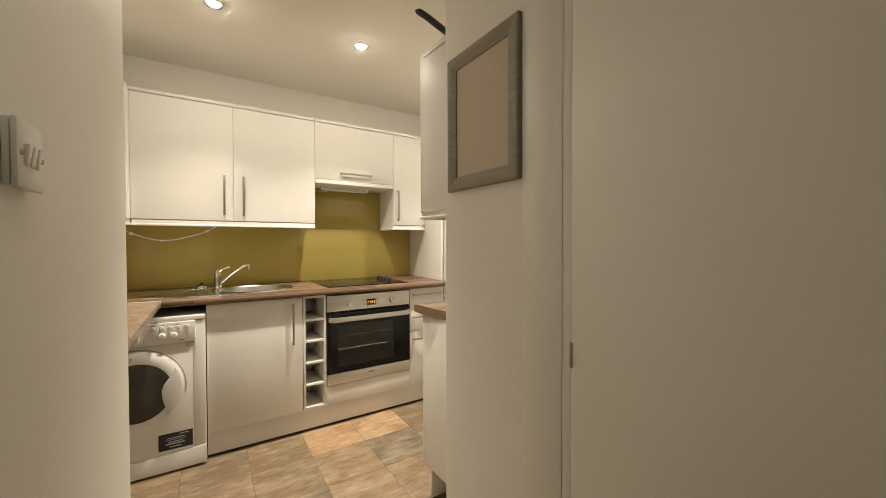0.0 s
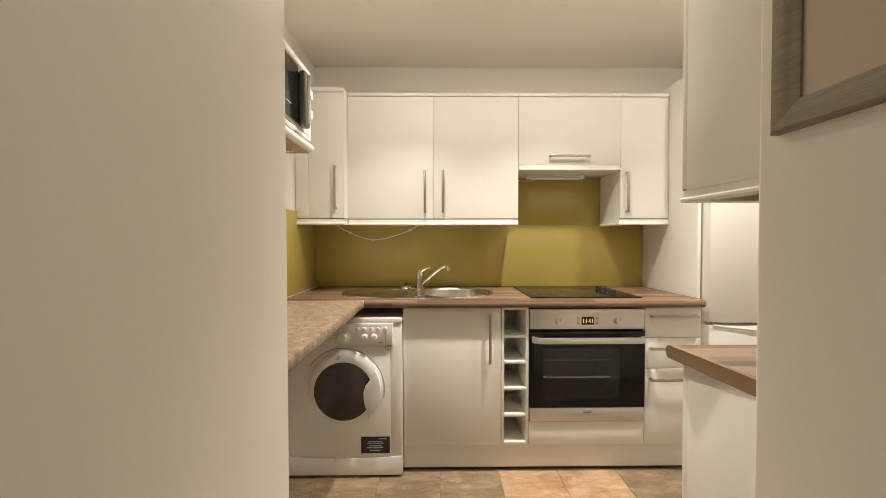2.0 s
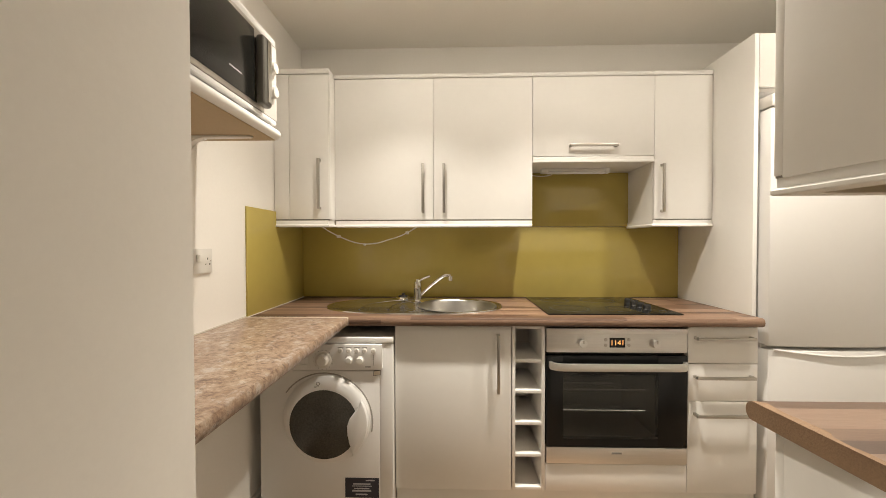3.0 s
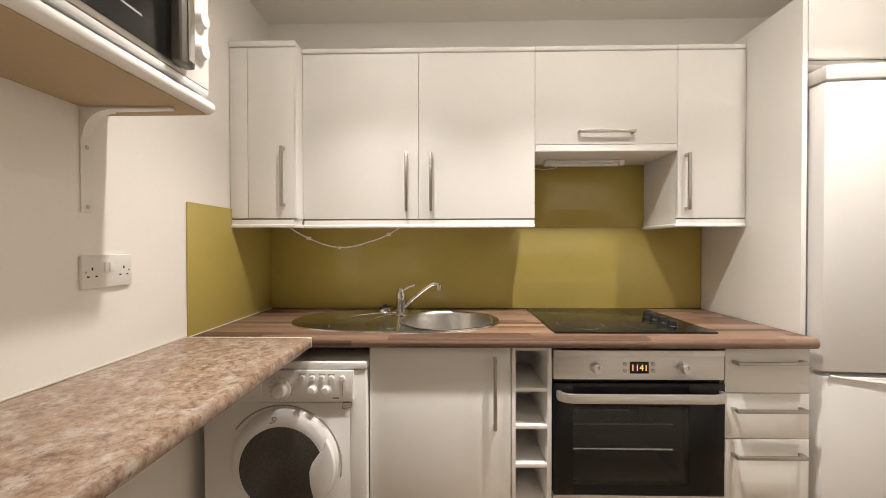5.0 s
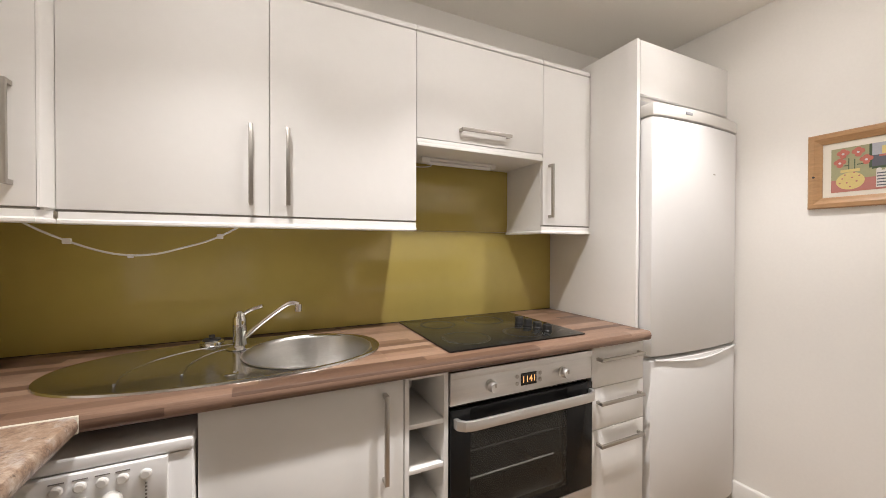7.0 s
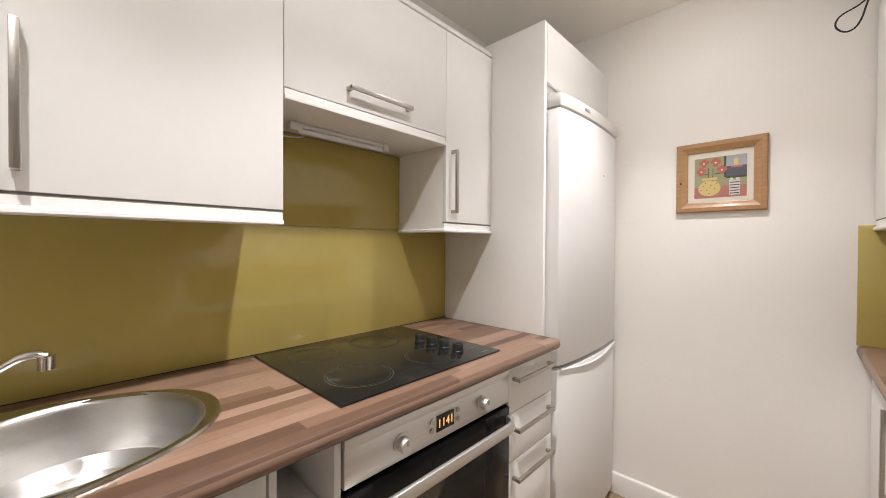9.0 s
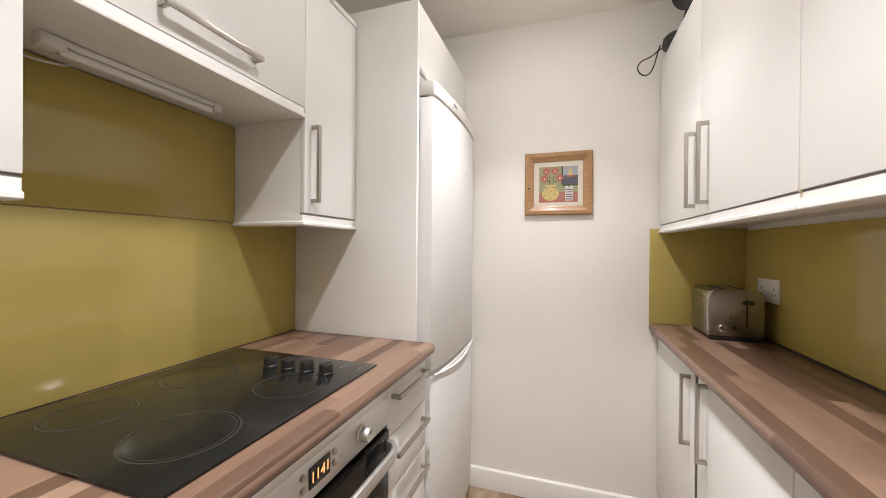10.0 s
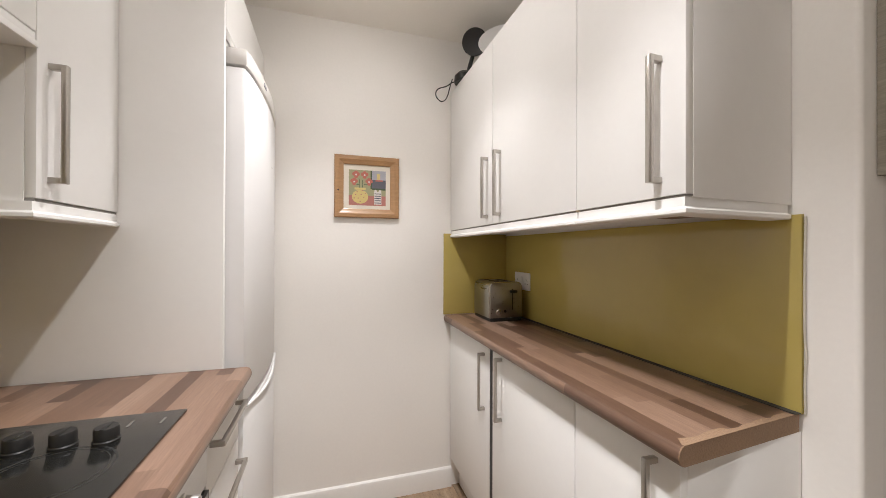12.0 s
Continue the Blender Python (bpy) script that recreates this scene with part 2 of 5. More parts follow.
# ---- mesh helpers ----
def box(x0, x1, y0, y1, z0, z1, bevel=0.0, segs=2):
    bm = bmesh.new()
    bmesh.ops.create_cube(bm, size=1.0, matrix=Matrix.LocRotScale(((x0 + x1) / 2, (y0 + y1) / 2, (z0 + z1) / 2), None, (abs(x1 - x0), abs(y1 - y0), abs(z1 - z0))))
    if bevel:
        bmesh.ops.bevel(bm, geom=bm.edges[:], offset=bevel, segments=segs, affect="EDGES", profile=0.5)
    return bm


def merged(*bms):
    out = bmesh.new()
    for b in bms:
        me = bpy.data.meshes.new("tmp")
        b.to_mesh(me)
        out.from_mesh(me)
        bpy.data.meshes.remove(me)
        b.free()
    return out


def prism(points, axis, a0, a1, bevel=0.0):
    """A closed outline pushed along an axis: (y, z) along x, (x, z) along y, (x, y) along z."""
    bm = bmesh.new()
    put = {"x": lambda p, a: (a, p[0], p[1]), "y": lambda p, a: (p[0], a, p[1]), "z": lambda p, a: (p[0], p[1], a)}[axis]
    low = [bm.verts.new(put(p, a0)) for p in points]
    top = [bm.verts.new(put(p, a1)) for p in points]
    n = len(points)
    bm.faces.new(low), bm.faces.new(top)
    for i in range(n):
        bm.faces.new((low[i], low[(i + 1) % n], top[(i + 1) % n], top[i]))
    bmesh.ops.recalc_face_normals(bm, faces=bm.faces[:])
    if bevel:
        caps = {e for f in bm.faces if len(f.verts) == n for e in f.edges}
        bmesh.ops.bevel(bm, geom=list(caps), offset=bevel, segments=2, affect="EDGES", profile=0.5)
    return bm


def lathe(profile, centre, axis="z", segs=32):
    """A turned shape: (radius, height) pairs about an axis through the centre."""
    turn = {"z": Matrix(), "y": Euler((radians(-90), 0, 0)).to_matrix().to_4x4(), "x": Euler((0, radians(90), 0)).to_matrix().to_4x4(),
            "-y": Euler((radians(90), 0, 0)).to_matrix().to_4x4(), "-x": Euler((0, radians(-90), 0)).to_matrix().to_4x4()}[axis]
    m = Matrix.Translation(centre) @ turn
    bm = bmesh.new()
    rings = []
    for r, h in profile:
        if r < 1e-6:
            rings.append([bm.verts.new(m @ Vector((0, 0, h)))])
        else:
            rings.append([bm.verts.new(m @ Vector((r * math.cos(2 * math.pi * i / segs), r * math.sin(2 * math.pi * i / segs), h))) for i in range(segs)])
    for a, b in zip(rings, rings[1:]):
        for i in range(segs):
            j = (i + 1) % segs
            if len(a) == 1 and len(b) == 1:
                break
            if len(a) == 1:
                bm.faces.new((a[0], b[i], b[j]))
            elif len(b) == 1:
                bm.faces.new((a[i], a[j], b[0]))
            else:
                bm.faces.new((a[i], a[j], b[j], b[i]))
    bmesh.ops.recalc_face_normals(bm, faces=bm.faces[:])
    return bm


def rod(centre, r, h, axis="z", edge=0.0015, segs=24):
    return lathe([(0, 0), (r - edge, 0), (r, edge), (r, h - edge), (r - edge, h), (0, h)], centre, axis, segs)


def tube(points, r, segs=10, smooth=0):
    """A round bar along a line of points; smooth: how often its corners are cut."""
    pts = [Vector(p) for p in points]
    for _ in range(smooth):
        cut = [pts[0]]
        for a, b in zip(pts, pts[1:]):
            cut += [a.lerp(b, 0.25), a.lerp(b, 0.75)]
        pts = cut + [pts[-1]]
    bm = bmesh.new()
    rings = []
    side = None
    for i, p in enumerate(pts):
        d = (pts[min(i + 1, len(pts) - 1)] - pts[max(i - 1, 0)]).normalized()
        if side is None:
            side = d.orthogonal().normalized()
        side = (side - d * side.dot(d)).normalized()
        up = d.cross(side)
        rings.append([bm.verts.new(p + r * (math.cos(2 * math.pi * k / segs) * side + math.sin(2 * math.pi * k / segs) * up)) for k in range(segs)])
    for a, b in zip(rings, rings[1:]):
        for k in range(segs):
            bm.faces.new((a[k], a[(k + 1) % segs], b[(k + 1) % segs], b[k]))
    bm.faces.new(rings[0]), bm.faces.new(rings[-1])
    bmesh.ops.recalc_face_normals(bm, faces=bm.faces[:])
    return bm


ORIGIN = {}


def mesh_object(name, bm, material, origin):
    bmesh.ops.translate(bm, verts=bm.verts[:], vec=-Vector(origin))
    me = bpy.data.meshes.new(name)
    bm.to_mesh(me)
    bm.free()
    me.materials.append(material)
    me.shade_smooth()
    me.set_sharp_from_angle(angle=radians(28))
    return new(name, me)


def thing(name, base, label, category, group="", kind=""):
    ob = tagged(new(name), label, category, group, kind)
    ob.empty_display_size = 0.05
    ob.location = base
    ORIGIN[ob.name] = Vector(base)
    return ob


def part(name, bm, material, parent, label=""):
    o = ORIGIN[parent.name]
    ob = mesh_object(name, bm, material, o)
    ob.parent = parent
    ORIGIN[ob.name] = o
    return tagged(ob, label)


def single(name, bm, material, base, label, category, group="", kind=""):
    ob = mesh_object(name, bm, material, base)
    ob.location = base
    ORIGIN[ob.name] = Vector(base)
    return tagged(ob, label, category, group, kind)


def wall(name, label, *boxes, material=None):
    b = merged(*[box(*v) for v in boxes])
    return single(name, b, material or WALL, (boxes[0][0], boxes[0][2], boxes[0][4]), label, "wall", kind="structure")


def lettering(text, size, m, depth=0.0004):
    """Raised letters in the built-in font as a bmesh, laid out by the pose m."""
    curve = bpy.data.curves.new("letters", "FONT")
    curve.body, curve.size, curve.extrude, curve.align_x = text, size, depth, "CENTER"
    ob = bpy.data.objects.new("letters", curve)
    me = bpy.data.meshes.new_from_object(ob)
    bm = bmesh.new()
    bm.from_mesh(me)
    bpy.data.objects.remove(ob)
    bpy.data.meshes.remove(me)
    bmesh.ops.transform(bm, matrix=m, verts=bm.verts[:])
    return bm


# ---- structure ----
BACK, LEFT, END, SOUTH = 3.0, -0.655, 2.235, 1.210      # kitchen wall faces
HALL_L, HALL_R = -0.205, 0.785                            # hall wall faces
wall("wall_back", "white painted kitchen wall behind the units", (LEFT - 0.1, END + 0.1, BACK, BACK + 0.1, 0, CEIL))
wall("wall_left", "white painted alcove wall with a double socket", (LEFT - 0.1, LEFT, 1.34, BACK, 0, CEIL))
wall("wall_alcove", "white painted return wall of the alcove", (LEFT, HALL_L - 0.1, 1.34, 1.44, 0, CEIL))
wall("wall_hall_left", "off-white painted hall wall with a light switch", (HALL_L - 0.1, HALL_L, -1.3, 1.44, 0, CEIL))
wall("wall_end", "white painted end wall with a small picture", (END, END + 0.1, SOUTH - 0.1, BACK, 0, CEIL))
nosing = [(HALL_R + 0.012 - 0.012 * math.sin(radians(a)), SOUTH - 0.012 + 0.012 * math.cos(radians(a))) for a in range(0, 91, 10)]
single("wall_right", prism([(END, SOUTH - 0.1), (END, SOUTH)] + nosing + [(HALL_R, SOUTH - 0.1)], "z", 0, CEIL), WALL, (HALL_R, SOUTH - 0.1, 0), "white painted wall with a rounded corner behind the narrow worktop", "wall", kind="structure")
wall("wall_hall_right", "off-white hall wall beside a doorway", (HALL_R, HALL_R + 0.1, 0.65, SOUTH - 0.1, 0, CEIL),
     (HALL_R, HALL_R + 0.1, -1.3, -0.24, 0, CEIL), (HALL_R, HALL_R + 0.1, -0.24, 0.65, 2.06, CEIL))
wall("wall_hall_back", "off-white wall closing the hall", (HALL_L - 0.1, HALL_R + 0.1, -1.4, -1.3, 0, CEIL))
single("ceiling", box(LEFT - 0.1, END + 0.1, -1.4, BACK + 0.1, CEIL, CEIL + 0.1), CEILING, (0, 0, CEIL), "plain white plastered ceiling", "ceiling", kind="structure")
floor = single("floor", box(LEFT - 0.1, END + 0.1, -1.4, BACK + 0.1, -0.1, -0.005), GROUT, (0, 0, 0), "multicoloured slate tiled floor with dark grout", "floor", kind="structure")


def skirting(name, axis, face, a0, a1, out):
    d = 0.016 * out
    prof = [(face, 0.0), (face + d, 0.0), (face + d, 0.085), (face + d * 0.75, 0.097), (face + d * 0.3, 0.103), (face, 0.103)]
    bm = prism(prof, axis, a0, a1)
    base = (face, a0, 0) if axis == "y" else (a0, face, 0)
    single(name, bm, GLOSS, base, "white gloss painted skirting board", "skirting", kind="structure")


skirting("baseboard_end", "y", END, 1.54, 2.50, -1)
skirting("baseboard_left", "y", LEFT, 1.44, BACK, 1)
skirting("baseboard_hall_left", "y", HALL_L, -1.3, 1.425, 1)
skirting("baseboard_hall_right", "y", HALL_R, 0.784, SOUTH - 0.015, -1)

# hall door, closed, with its frame
door = thing("door_1", (HALL_R, 0.2, 0), "plain off-white flush hall door standing closed", "door", kind="structure")
part("door_leaf", box(HALL_R - 0.0025, HALL_R + 0.040, -0.2192, 0.6113, 0.008, 2.034, 0.0006), GLOSS, door)
part("door_jamb", merged(box(HALL_R - 0.002, HALL_R + 0.1, 0.612, 0.6495, 0, 2.0595, 0.0006), box(HALL_R - 0.002, HALL_R + 0.1, -0.2395, -0.22, 0, 2.0595, 0.002),
                         box(HALL_R - 0.002, HALL_R + 0.1, -0.2195, 0.6115, 2.035, 2.0595, 0.002)), GLOSS, door)
part("architrave", merged(box(HALL_R - 0.0045, HALL_R - 0.0025, 0.640, 0.782, 0, 2.16, 0.0008), box(HALL_R - 0.016, HALL_R - 0.003, -0.36, -0.232, 0, 2.16, 0.005),
                          box(HALL_R - 0.016, HALL_R - 0.003, -0.231, 0.639, 2.05, 2.16, 0.005)), GLOSS, door)
part("hinge", merged(rod((HALL_R - 0.0035, 0.611, 0.897), 0.004, 0.032), rod((HALL_R - 0.0035, 0.611, 0.9305), 0.004, 0.032)), NICKEL, door, "small worn steel hinge")


# ---- downlights ----
def downlight(x, y, watts, bulb):
    d = thing("downlight", (x, y, CEIL), "small round recessed ceiling downlight, switched on; the hall one is an added fill", "ceiling light", "kitchen downlights")
    part("trim_ring", lathe([(0.030, -0.001), (0.043, -0.001), (0.045, -0.003), (0.043, -0.006), (0.034, -0.008), (0.030, -0.005)], (x, y, CEIL), "z", 32), CHROME, d)
    part("bulb", lathe([(0, -0.0155), (0.012, -0.0145), (0.022, -0.011), (0.028, -0.006), (0.0295, -0.001), (0, -0.001)], (x, y, CEIL), "z", 24), bulb, d)
    lamp = bpy.data.lights.new("lamp", "SPOT")
    lamp.energy, lamp.color, lamp.shadow_soft_size = watts, LAMP_COLOUR, 0.024
    lamp.spot_size, lamp.spot_blend = radians(100), 1.0
    ob = new("lamp", lamp)
    ob.parent, ob.location = d, (0, 0, -0.045)


for spot in DOWNLIGHTS:
    downlight(*spot, BULB)
# Unseen extra lamp, added only to brighten the hall walls.
downlight(*HALL_FILL, FILL_BULB)


# ---- kitchen units ----
def bar_handle(name, p, length, axis, out, parent):
    """A square D-shaped bar handle on a door: p is the middle of its fixing line, out the way it stands off (+1 or -1 along y)."""
    x, y, z = p
    h, reach, w = length / 2, 0.030 * out, 0.006
    pieces = []
    for s in (-1, 1):
        if axis == "z":
            pieces.append(box(x - w, x + w, min(y, y + reach), max(y, y + reach), z + s * h - (0.012 if s > 0 else 0), z + s * h + (0.012 if s < 0 else 0), 0.0012))
        else:
            pieces.append(box(x + s * h - (0.012 if s > 0 else 0), x + s * h + (0.012 if s < 0 else 0), min(y, y + reach), max(y, y + reach), z - w, z + w, 0.0012))
    y0, y1 = sorted((y + reach - 0.009 * out, y + reach + 0.001 * out))
    if axis == "z":
        pieces.append(box(x - w - 0.0005, x + w + 0.0005, y0, y1, z - h, z + h, 0.0015))
    else:
        pieces.append(box(x - h, x + h, y0, y1, z - w - 0.0005, z + w + 0.0005, 0.0015))
    return part(name, merged(*pieces), NICKEL, parent, "satin nickel bar handle")


UP_Y, UP_B, UP_T = 2.712, 1.36, 2.082         # upper doors: front, bottom, top
DOOR = 0.018


def carcass(x0, x1, y0, y1, z0, z1):
    return box(x0, x1, y0, y1, z0, z1, 0.001)


def pelmet(x0, x1, y, out, up=0.0):
    """The light strip under an upper unit: a flat front with a small lip."""
    o = out
    prof = [(y - 0.0065 * o, 1.3535), (y - 0.0065 * o, 1.3350), (y - 0.0035 * o, 1.333), (y - 0.001 * o, 1.3315), (y, 1.330), (y, 1.3235), (y - 0.002 * o, 1.321), (y - 0.045 * o, 1.321), (y - 0.045 * o, 1.3535)]
    return prism([(a, z + up) for a, z in prof], "x", x0, x1)


def turned_pelmet(line, up=0.0):
    """The same light strip run along a line of (x, y) with mitred corners; its room side is to the right of the line."""
    section = [(0.0065, 1.3535), (0.0065, 1.3350), (0.0035, 1.333), (0.001, 1.3315), (0.0, 1.330), (0.0, 1.3235), (0.002, 1.321), (0.045, 1.321), (0.045, 1.3535)]
    pts = [Vector(p) for p in line]
    ways = [(b - a).normalized() for a, b in zip(pts, pts[1:])]
    ways = [ways[0]] + ways + [ways[-1]]
    bm = bmesh.new()
    rings = []
    for p, w0, w1 in zip(pts, ways, ways[1:]):
        n0, n1 = Vector((-w0.y, w0.x)), Vector((-w1.y, w1.x))
        n = (n0 + n1) / (1 + n0.dot(n1))
        rings.append([bm.verts.new((p.x + n.x * d, p.y + n.y * d, z + up)) for d, z in section])
    for a, b in zip(rings, rings[1:]):
        for k in range(len(section)):
            m = (k + 1) % len(section)
            bm.faces.new((a[k], a[m], b[m], b[k]))
    bm.faces.new(rings[0]), bm.faces.new(rings[-1])
    bmesh.ops.recalc_face_normals(bm, faces=bm.faces[:])
    return bm


# corner unit standing a little proud
corner = thing("wall_cabinet", (-0.51, 2.85, 1.32), "white wall cabinet in the corner with one narrow door", "cabinet", "wall cabinets over the sink")
part("carcass", carcass(-0.654, -0.3685, 2.6685, 2.999, 1.354, 2.086), CARCASS, corner)
part("filler_strip", box(-0.652, -0.577, 2.65, 2.668, UP_B, UP_T, 0.001), WHITE, corner)
d = part("door", box(-0.5745, -0.376, 2.65, 2.668, UP_B, UP_T, 0.0015), WHITE, corner)
bar_handle("handle", (-0.421, 2.65, 1.535), 0.25, "z", -1, d)
part("end_post", prism([(-0.3745, 2.6505), (-0.3745, 2.668), (-0.3672, 2.668), (-0.3672, UP_Y + 0.012), (-0.3655, UP_Y + 0.012), (-0.3655, 2.660), (-0.3695, 2.652)], "z", UP_B, UP_T), WHITE, corner)
# Grey strip paints the shade between the door and the pelmet.
part("gap_shade_strip", box(-0.652, -0.376, 2.6535, 2.6683, 1.3538, 1.3592), GAP_SHADE, corner)
part("light_pelmet", turned_pelmet([(-0.654, 2.646), (-0.376, 2.646), (-0.3615, UP_Y - 0.004)]), WHITE, corner)
part("cornice", merged(box(-0.654, -0.372, 2.6485, 2.90, 2.087, 2.112, 0.003)), WHITE, corner)

# double unit over the sink
dbl = thing("wall_cabinet", (0.14, 2.85, 1.32), "white double-door wall cabinet above the sink", "cabinet", "wall cabinets over the sink")
part("carcass", carcass(-0.366, 0.652, UP_Y + 0.0185, 2.999, 1.354, 2.086), CARCASS, dbl)
for x0, x1, hx in ((-0.364, 0.1453, 0.093), (0.1469, 0.6525, 0.200)):
    d = part("door", box(x0, x1, UP_Y, UP_Y + DOOR, UP_B, UP_T, 0.0015), WHITE, dbl)
    bar_handle("handle", (hx, UP_Y, 1.519), 0.25, "z", -1, d)
part("gap_shade_strip", box(-0.366, 0.651, UP_Y + 0.0035, UP_Y + 0.0183, 1.3538, 1.3592), GAP_SHADE, dbl)
part("light_pelmet", pelmet(-0.361, 0.652, UP_Y - 0.004, -1), WHITE, dbl)
part("cornice", box(-0.3705, 0.653, UP_Y - 0.0015, 2.90, 2.087, 2.106, 0.003), WHITE, dbl)

# short unit over the hob, with its lift-up door
hood = thing("wall_cabinet", (0.96, 2.85, 1.645), "short white wall cabinet with a lift-up door", "cabinet", "wall cabinets over the sink")
part("carcass", carcass(0.654, 1.267, UP_Y + 0.0185, 2.999, 1.674, 2.086), CARCASS, hood)
d = part("door", box(0.6545, 1.2665, UP_Y, UP_Y + DOOR, 1.681, UP_T, 0.0015), WHITE, hood)
bar_handle("handle", (0.957, UP_Y, 1.73), 0.24, "x", -1, d)
part("filler_strip", box(0.656, 1.2655, UP_Y + 0.001, UP_Y + 0.0175, 1.6617, 1.6785, 0.001), WHITE, hood)
part("under_board", box(0.655, 1.2665, UP_Y - 0.005, 2.995, 1.6485, 1.6615, 0.002), WHITE, hood)
part("cornice", box(0.6535, 1.267, UP_Y - 0.0015, 2.90, 2.087, 2.106, 0.003), WHITE, hood)

narrow = thing("wall_cabinet", (1.41, 2.85, 1.32), "narrow white wall cabinet beside the tall panel", "cabinet", "wall cabinets over the sink")
part("carcass", carcass(1.269, 1.5585, UP_Y + 0.0185, 2.999, 1.354, 2.086), CARCASS, narrow)
part("side_panel", box(1.2675, 1.2688, UP_Y + 0.0185, 2.998, 1.354, 2.086), WHITE, narrow)
d = part("door", box(1.2685, 1.557, UP_Y, UP_Y + DOOR, UP_B, UP_T, 0.0015), WHITE, narrow)
bar_handle("handle", (1.303, UP_Y, 1.515), 0.242, "z", -1, d)
part("gap_shade_strip", box(1.269, 1.557, UP_Y + 0.0035, UP_Y + 0.0183, 1.3538, 1.3592), GAP_SHADE, narrow)
part("light_pelmet", turned_pelmet([(1.256, 2.985), (1.256, UP_Y - 0.004), (1.5585, UP_Y - 0.004)]), WHITE, narrow)
part("cornice", box(1.2675, 1.5585, UP_Y - 0.0015, 2.90, 2.087, 2.106, 0.003), WHITE, narrow)

# strip light under the short unit
strip = thing("strip_light", (0.9, 2.86, 1.646), "slim white strip light under the short cabinet, off", "strip light")
part("housing", merged(box(0.74, 1.10, 2.862, 2.884, 1.634, 1.6475, 0.003), box(0.735, 0.775, 2.858, 2.890, 1.622, 1.6475, 0.004), box(1.085, 1.11, 2.858, 2.890, 1.622, 1.6475, 0.004)), PLASTIC, strip)
part("tube", lathe([(0, 0), (0.008, 0.001), (0.008, 0.318), (0, 0.319)], (0.766, 2.873, 1.626), "x", 14), ENAMEL, strip)
part("cable", tube([(0.66, 2.965, 1.642), (0.70, 2.95, 1.626), (0.76, 2.945, 1.618), (0.82, 2.94, 1.628), (0.80, 2.915, 1.636), (0.74, 2.88, 1.634)], 0.0025, 8, 2), PLASTIC, strip)

# loose lamp cable slung under the double unit
single("cable", merged(tube([(-0.455, 2.78, 1.325), (-0.42, 2.79, 1.30), (-0.366, 2.80, 1.272), (-0.30, 2.80, 1.245), (-0.233, 2.80, 1.232), (-0.16, 2.80, 1.238), (-0.10, 2.80, 1.258), (-0.05, 2.80, 1.272), (0.004, 2.80, 1.296), (0.052, 2.79, 1.325)], 0.003, 8, 2),
                       box(-0.385, -0.365, 2.794, 2.806, 1.268, 1.284, 0.003), box(-0.01, 0.008, 2.794, 2.806, 1.286, 1.302, 0.003), box(-0.24, -0.225, 2.795, 2.805, 1.226, 1.238, 0.003)),
       PLASTIC, (-0.2, 2.8, 1.33), "thin white cable drooping under the wall cabinet", "cable")

# splashbacks
single("splashback", box(-0.653, 1.557, 2.988, 2.9985, 0.919, 1.333, 0.0008), OLIVE, (0.4, 2.99, 0.919), "glossy olive green splashback panel behind sink and hob", "splashback")
single("splashback", box(0.6555, 1.2665, 2.986, 2.9985, 1.3345, 1.646, 0.0008), OLIVE, (0.96, 2.99, 1.335), "olive green splashback piece above the hob", "splashback")
single("splashback", box(-0.6535, -0.646, 2.387, 2.9875, 0.919, 1.40, 0.001), OLIVE, (-0.65, 2.7, 0.919), "glossy olive green splashback on the alcove wall", "splashback")
single("splashback", box(0.872, 2.233, SOUTH + 0.0015, SOUTH + 0.009, 0.919, 1.34), OLIVE, (1.5, 1.17, 0.919), "glossy olive green splashback above the narrow worktop", "splashback")
single("splashback", box(2.226, 2.2335, SOUTH + 0.0095, 1.585, 0.919, 1.35, 0.001), OLIVE, (2.2, 1.4, 0.919), "olive green splashback strip on the end wall", "splashback")

# worktops
def welded(*bms):
    bm = merged(*bms)
    bmesh.ops.remove_doubles(bm, verts=bm.verts[:], dist=0.00002)
    return bm


WT_F, WT_T, WT_B = 2.385, 0.918, 0.880


def nose(front, back, out):
    """Worktop section with a rolled front edge, as (y, z); out is the way the front looks."""
    pts = [(back, WT_B)]
    for i in range(7):
        a = radians(-90 + 180 * i / 6) if i < 3 else radians(-90 + 180 * i / 6)
        pts.append((front - 0.014 * out + 0.014 * out * math.cos(a), (WT_B + WT_T) / 2 + 0.019 * math.sin(a)))
    pts.append((back, WT_T))
    return pts


main_top = single("worktop", welded(prism(nose(WT_F, 2.9875, -1), "x", -0.6455, 0.058), prism(nose(WT_F, 2.487, -1), "x", 0.058, 0.472), box(0.058, 0.472, 2.893, 2.9875, WT_B, WT_T),
                         prism(nose(WT_F, 2.9875, -1), "x", 0.472, 1.5555),
                         *[prism([(0.058, cy), (0.163, cy), (0.058, cy + sy * 0.105)], "z", WT_B, WT_T) for cy, sy in ((2.487, 1), (2.893, -1))],
                         *[prism([(0.472, cy), (0.30, cy), (0.345, cy + sy * 0.016), (0.41, cy + sy * 0.0605), (0.44, cy + sy * 0.098), (0.472, cy + sy * 0.128)], "z", WT_B, WT_T) for cy, sy in ((2.487, 1), (2.893, -1))]), STAVES, (0.45, 2.7, WT_B), "brown wood-stave laminate worktop with rounded front edge", "worktop")
granite_top = thing("worktop", (-0.43, 1.9, WT_B), "mottled brown stone-effect laminate worktop in the alcove", "worktop")


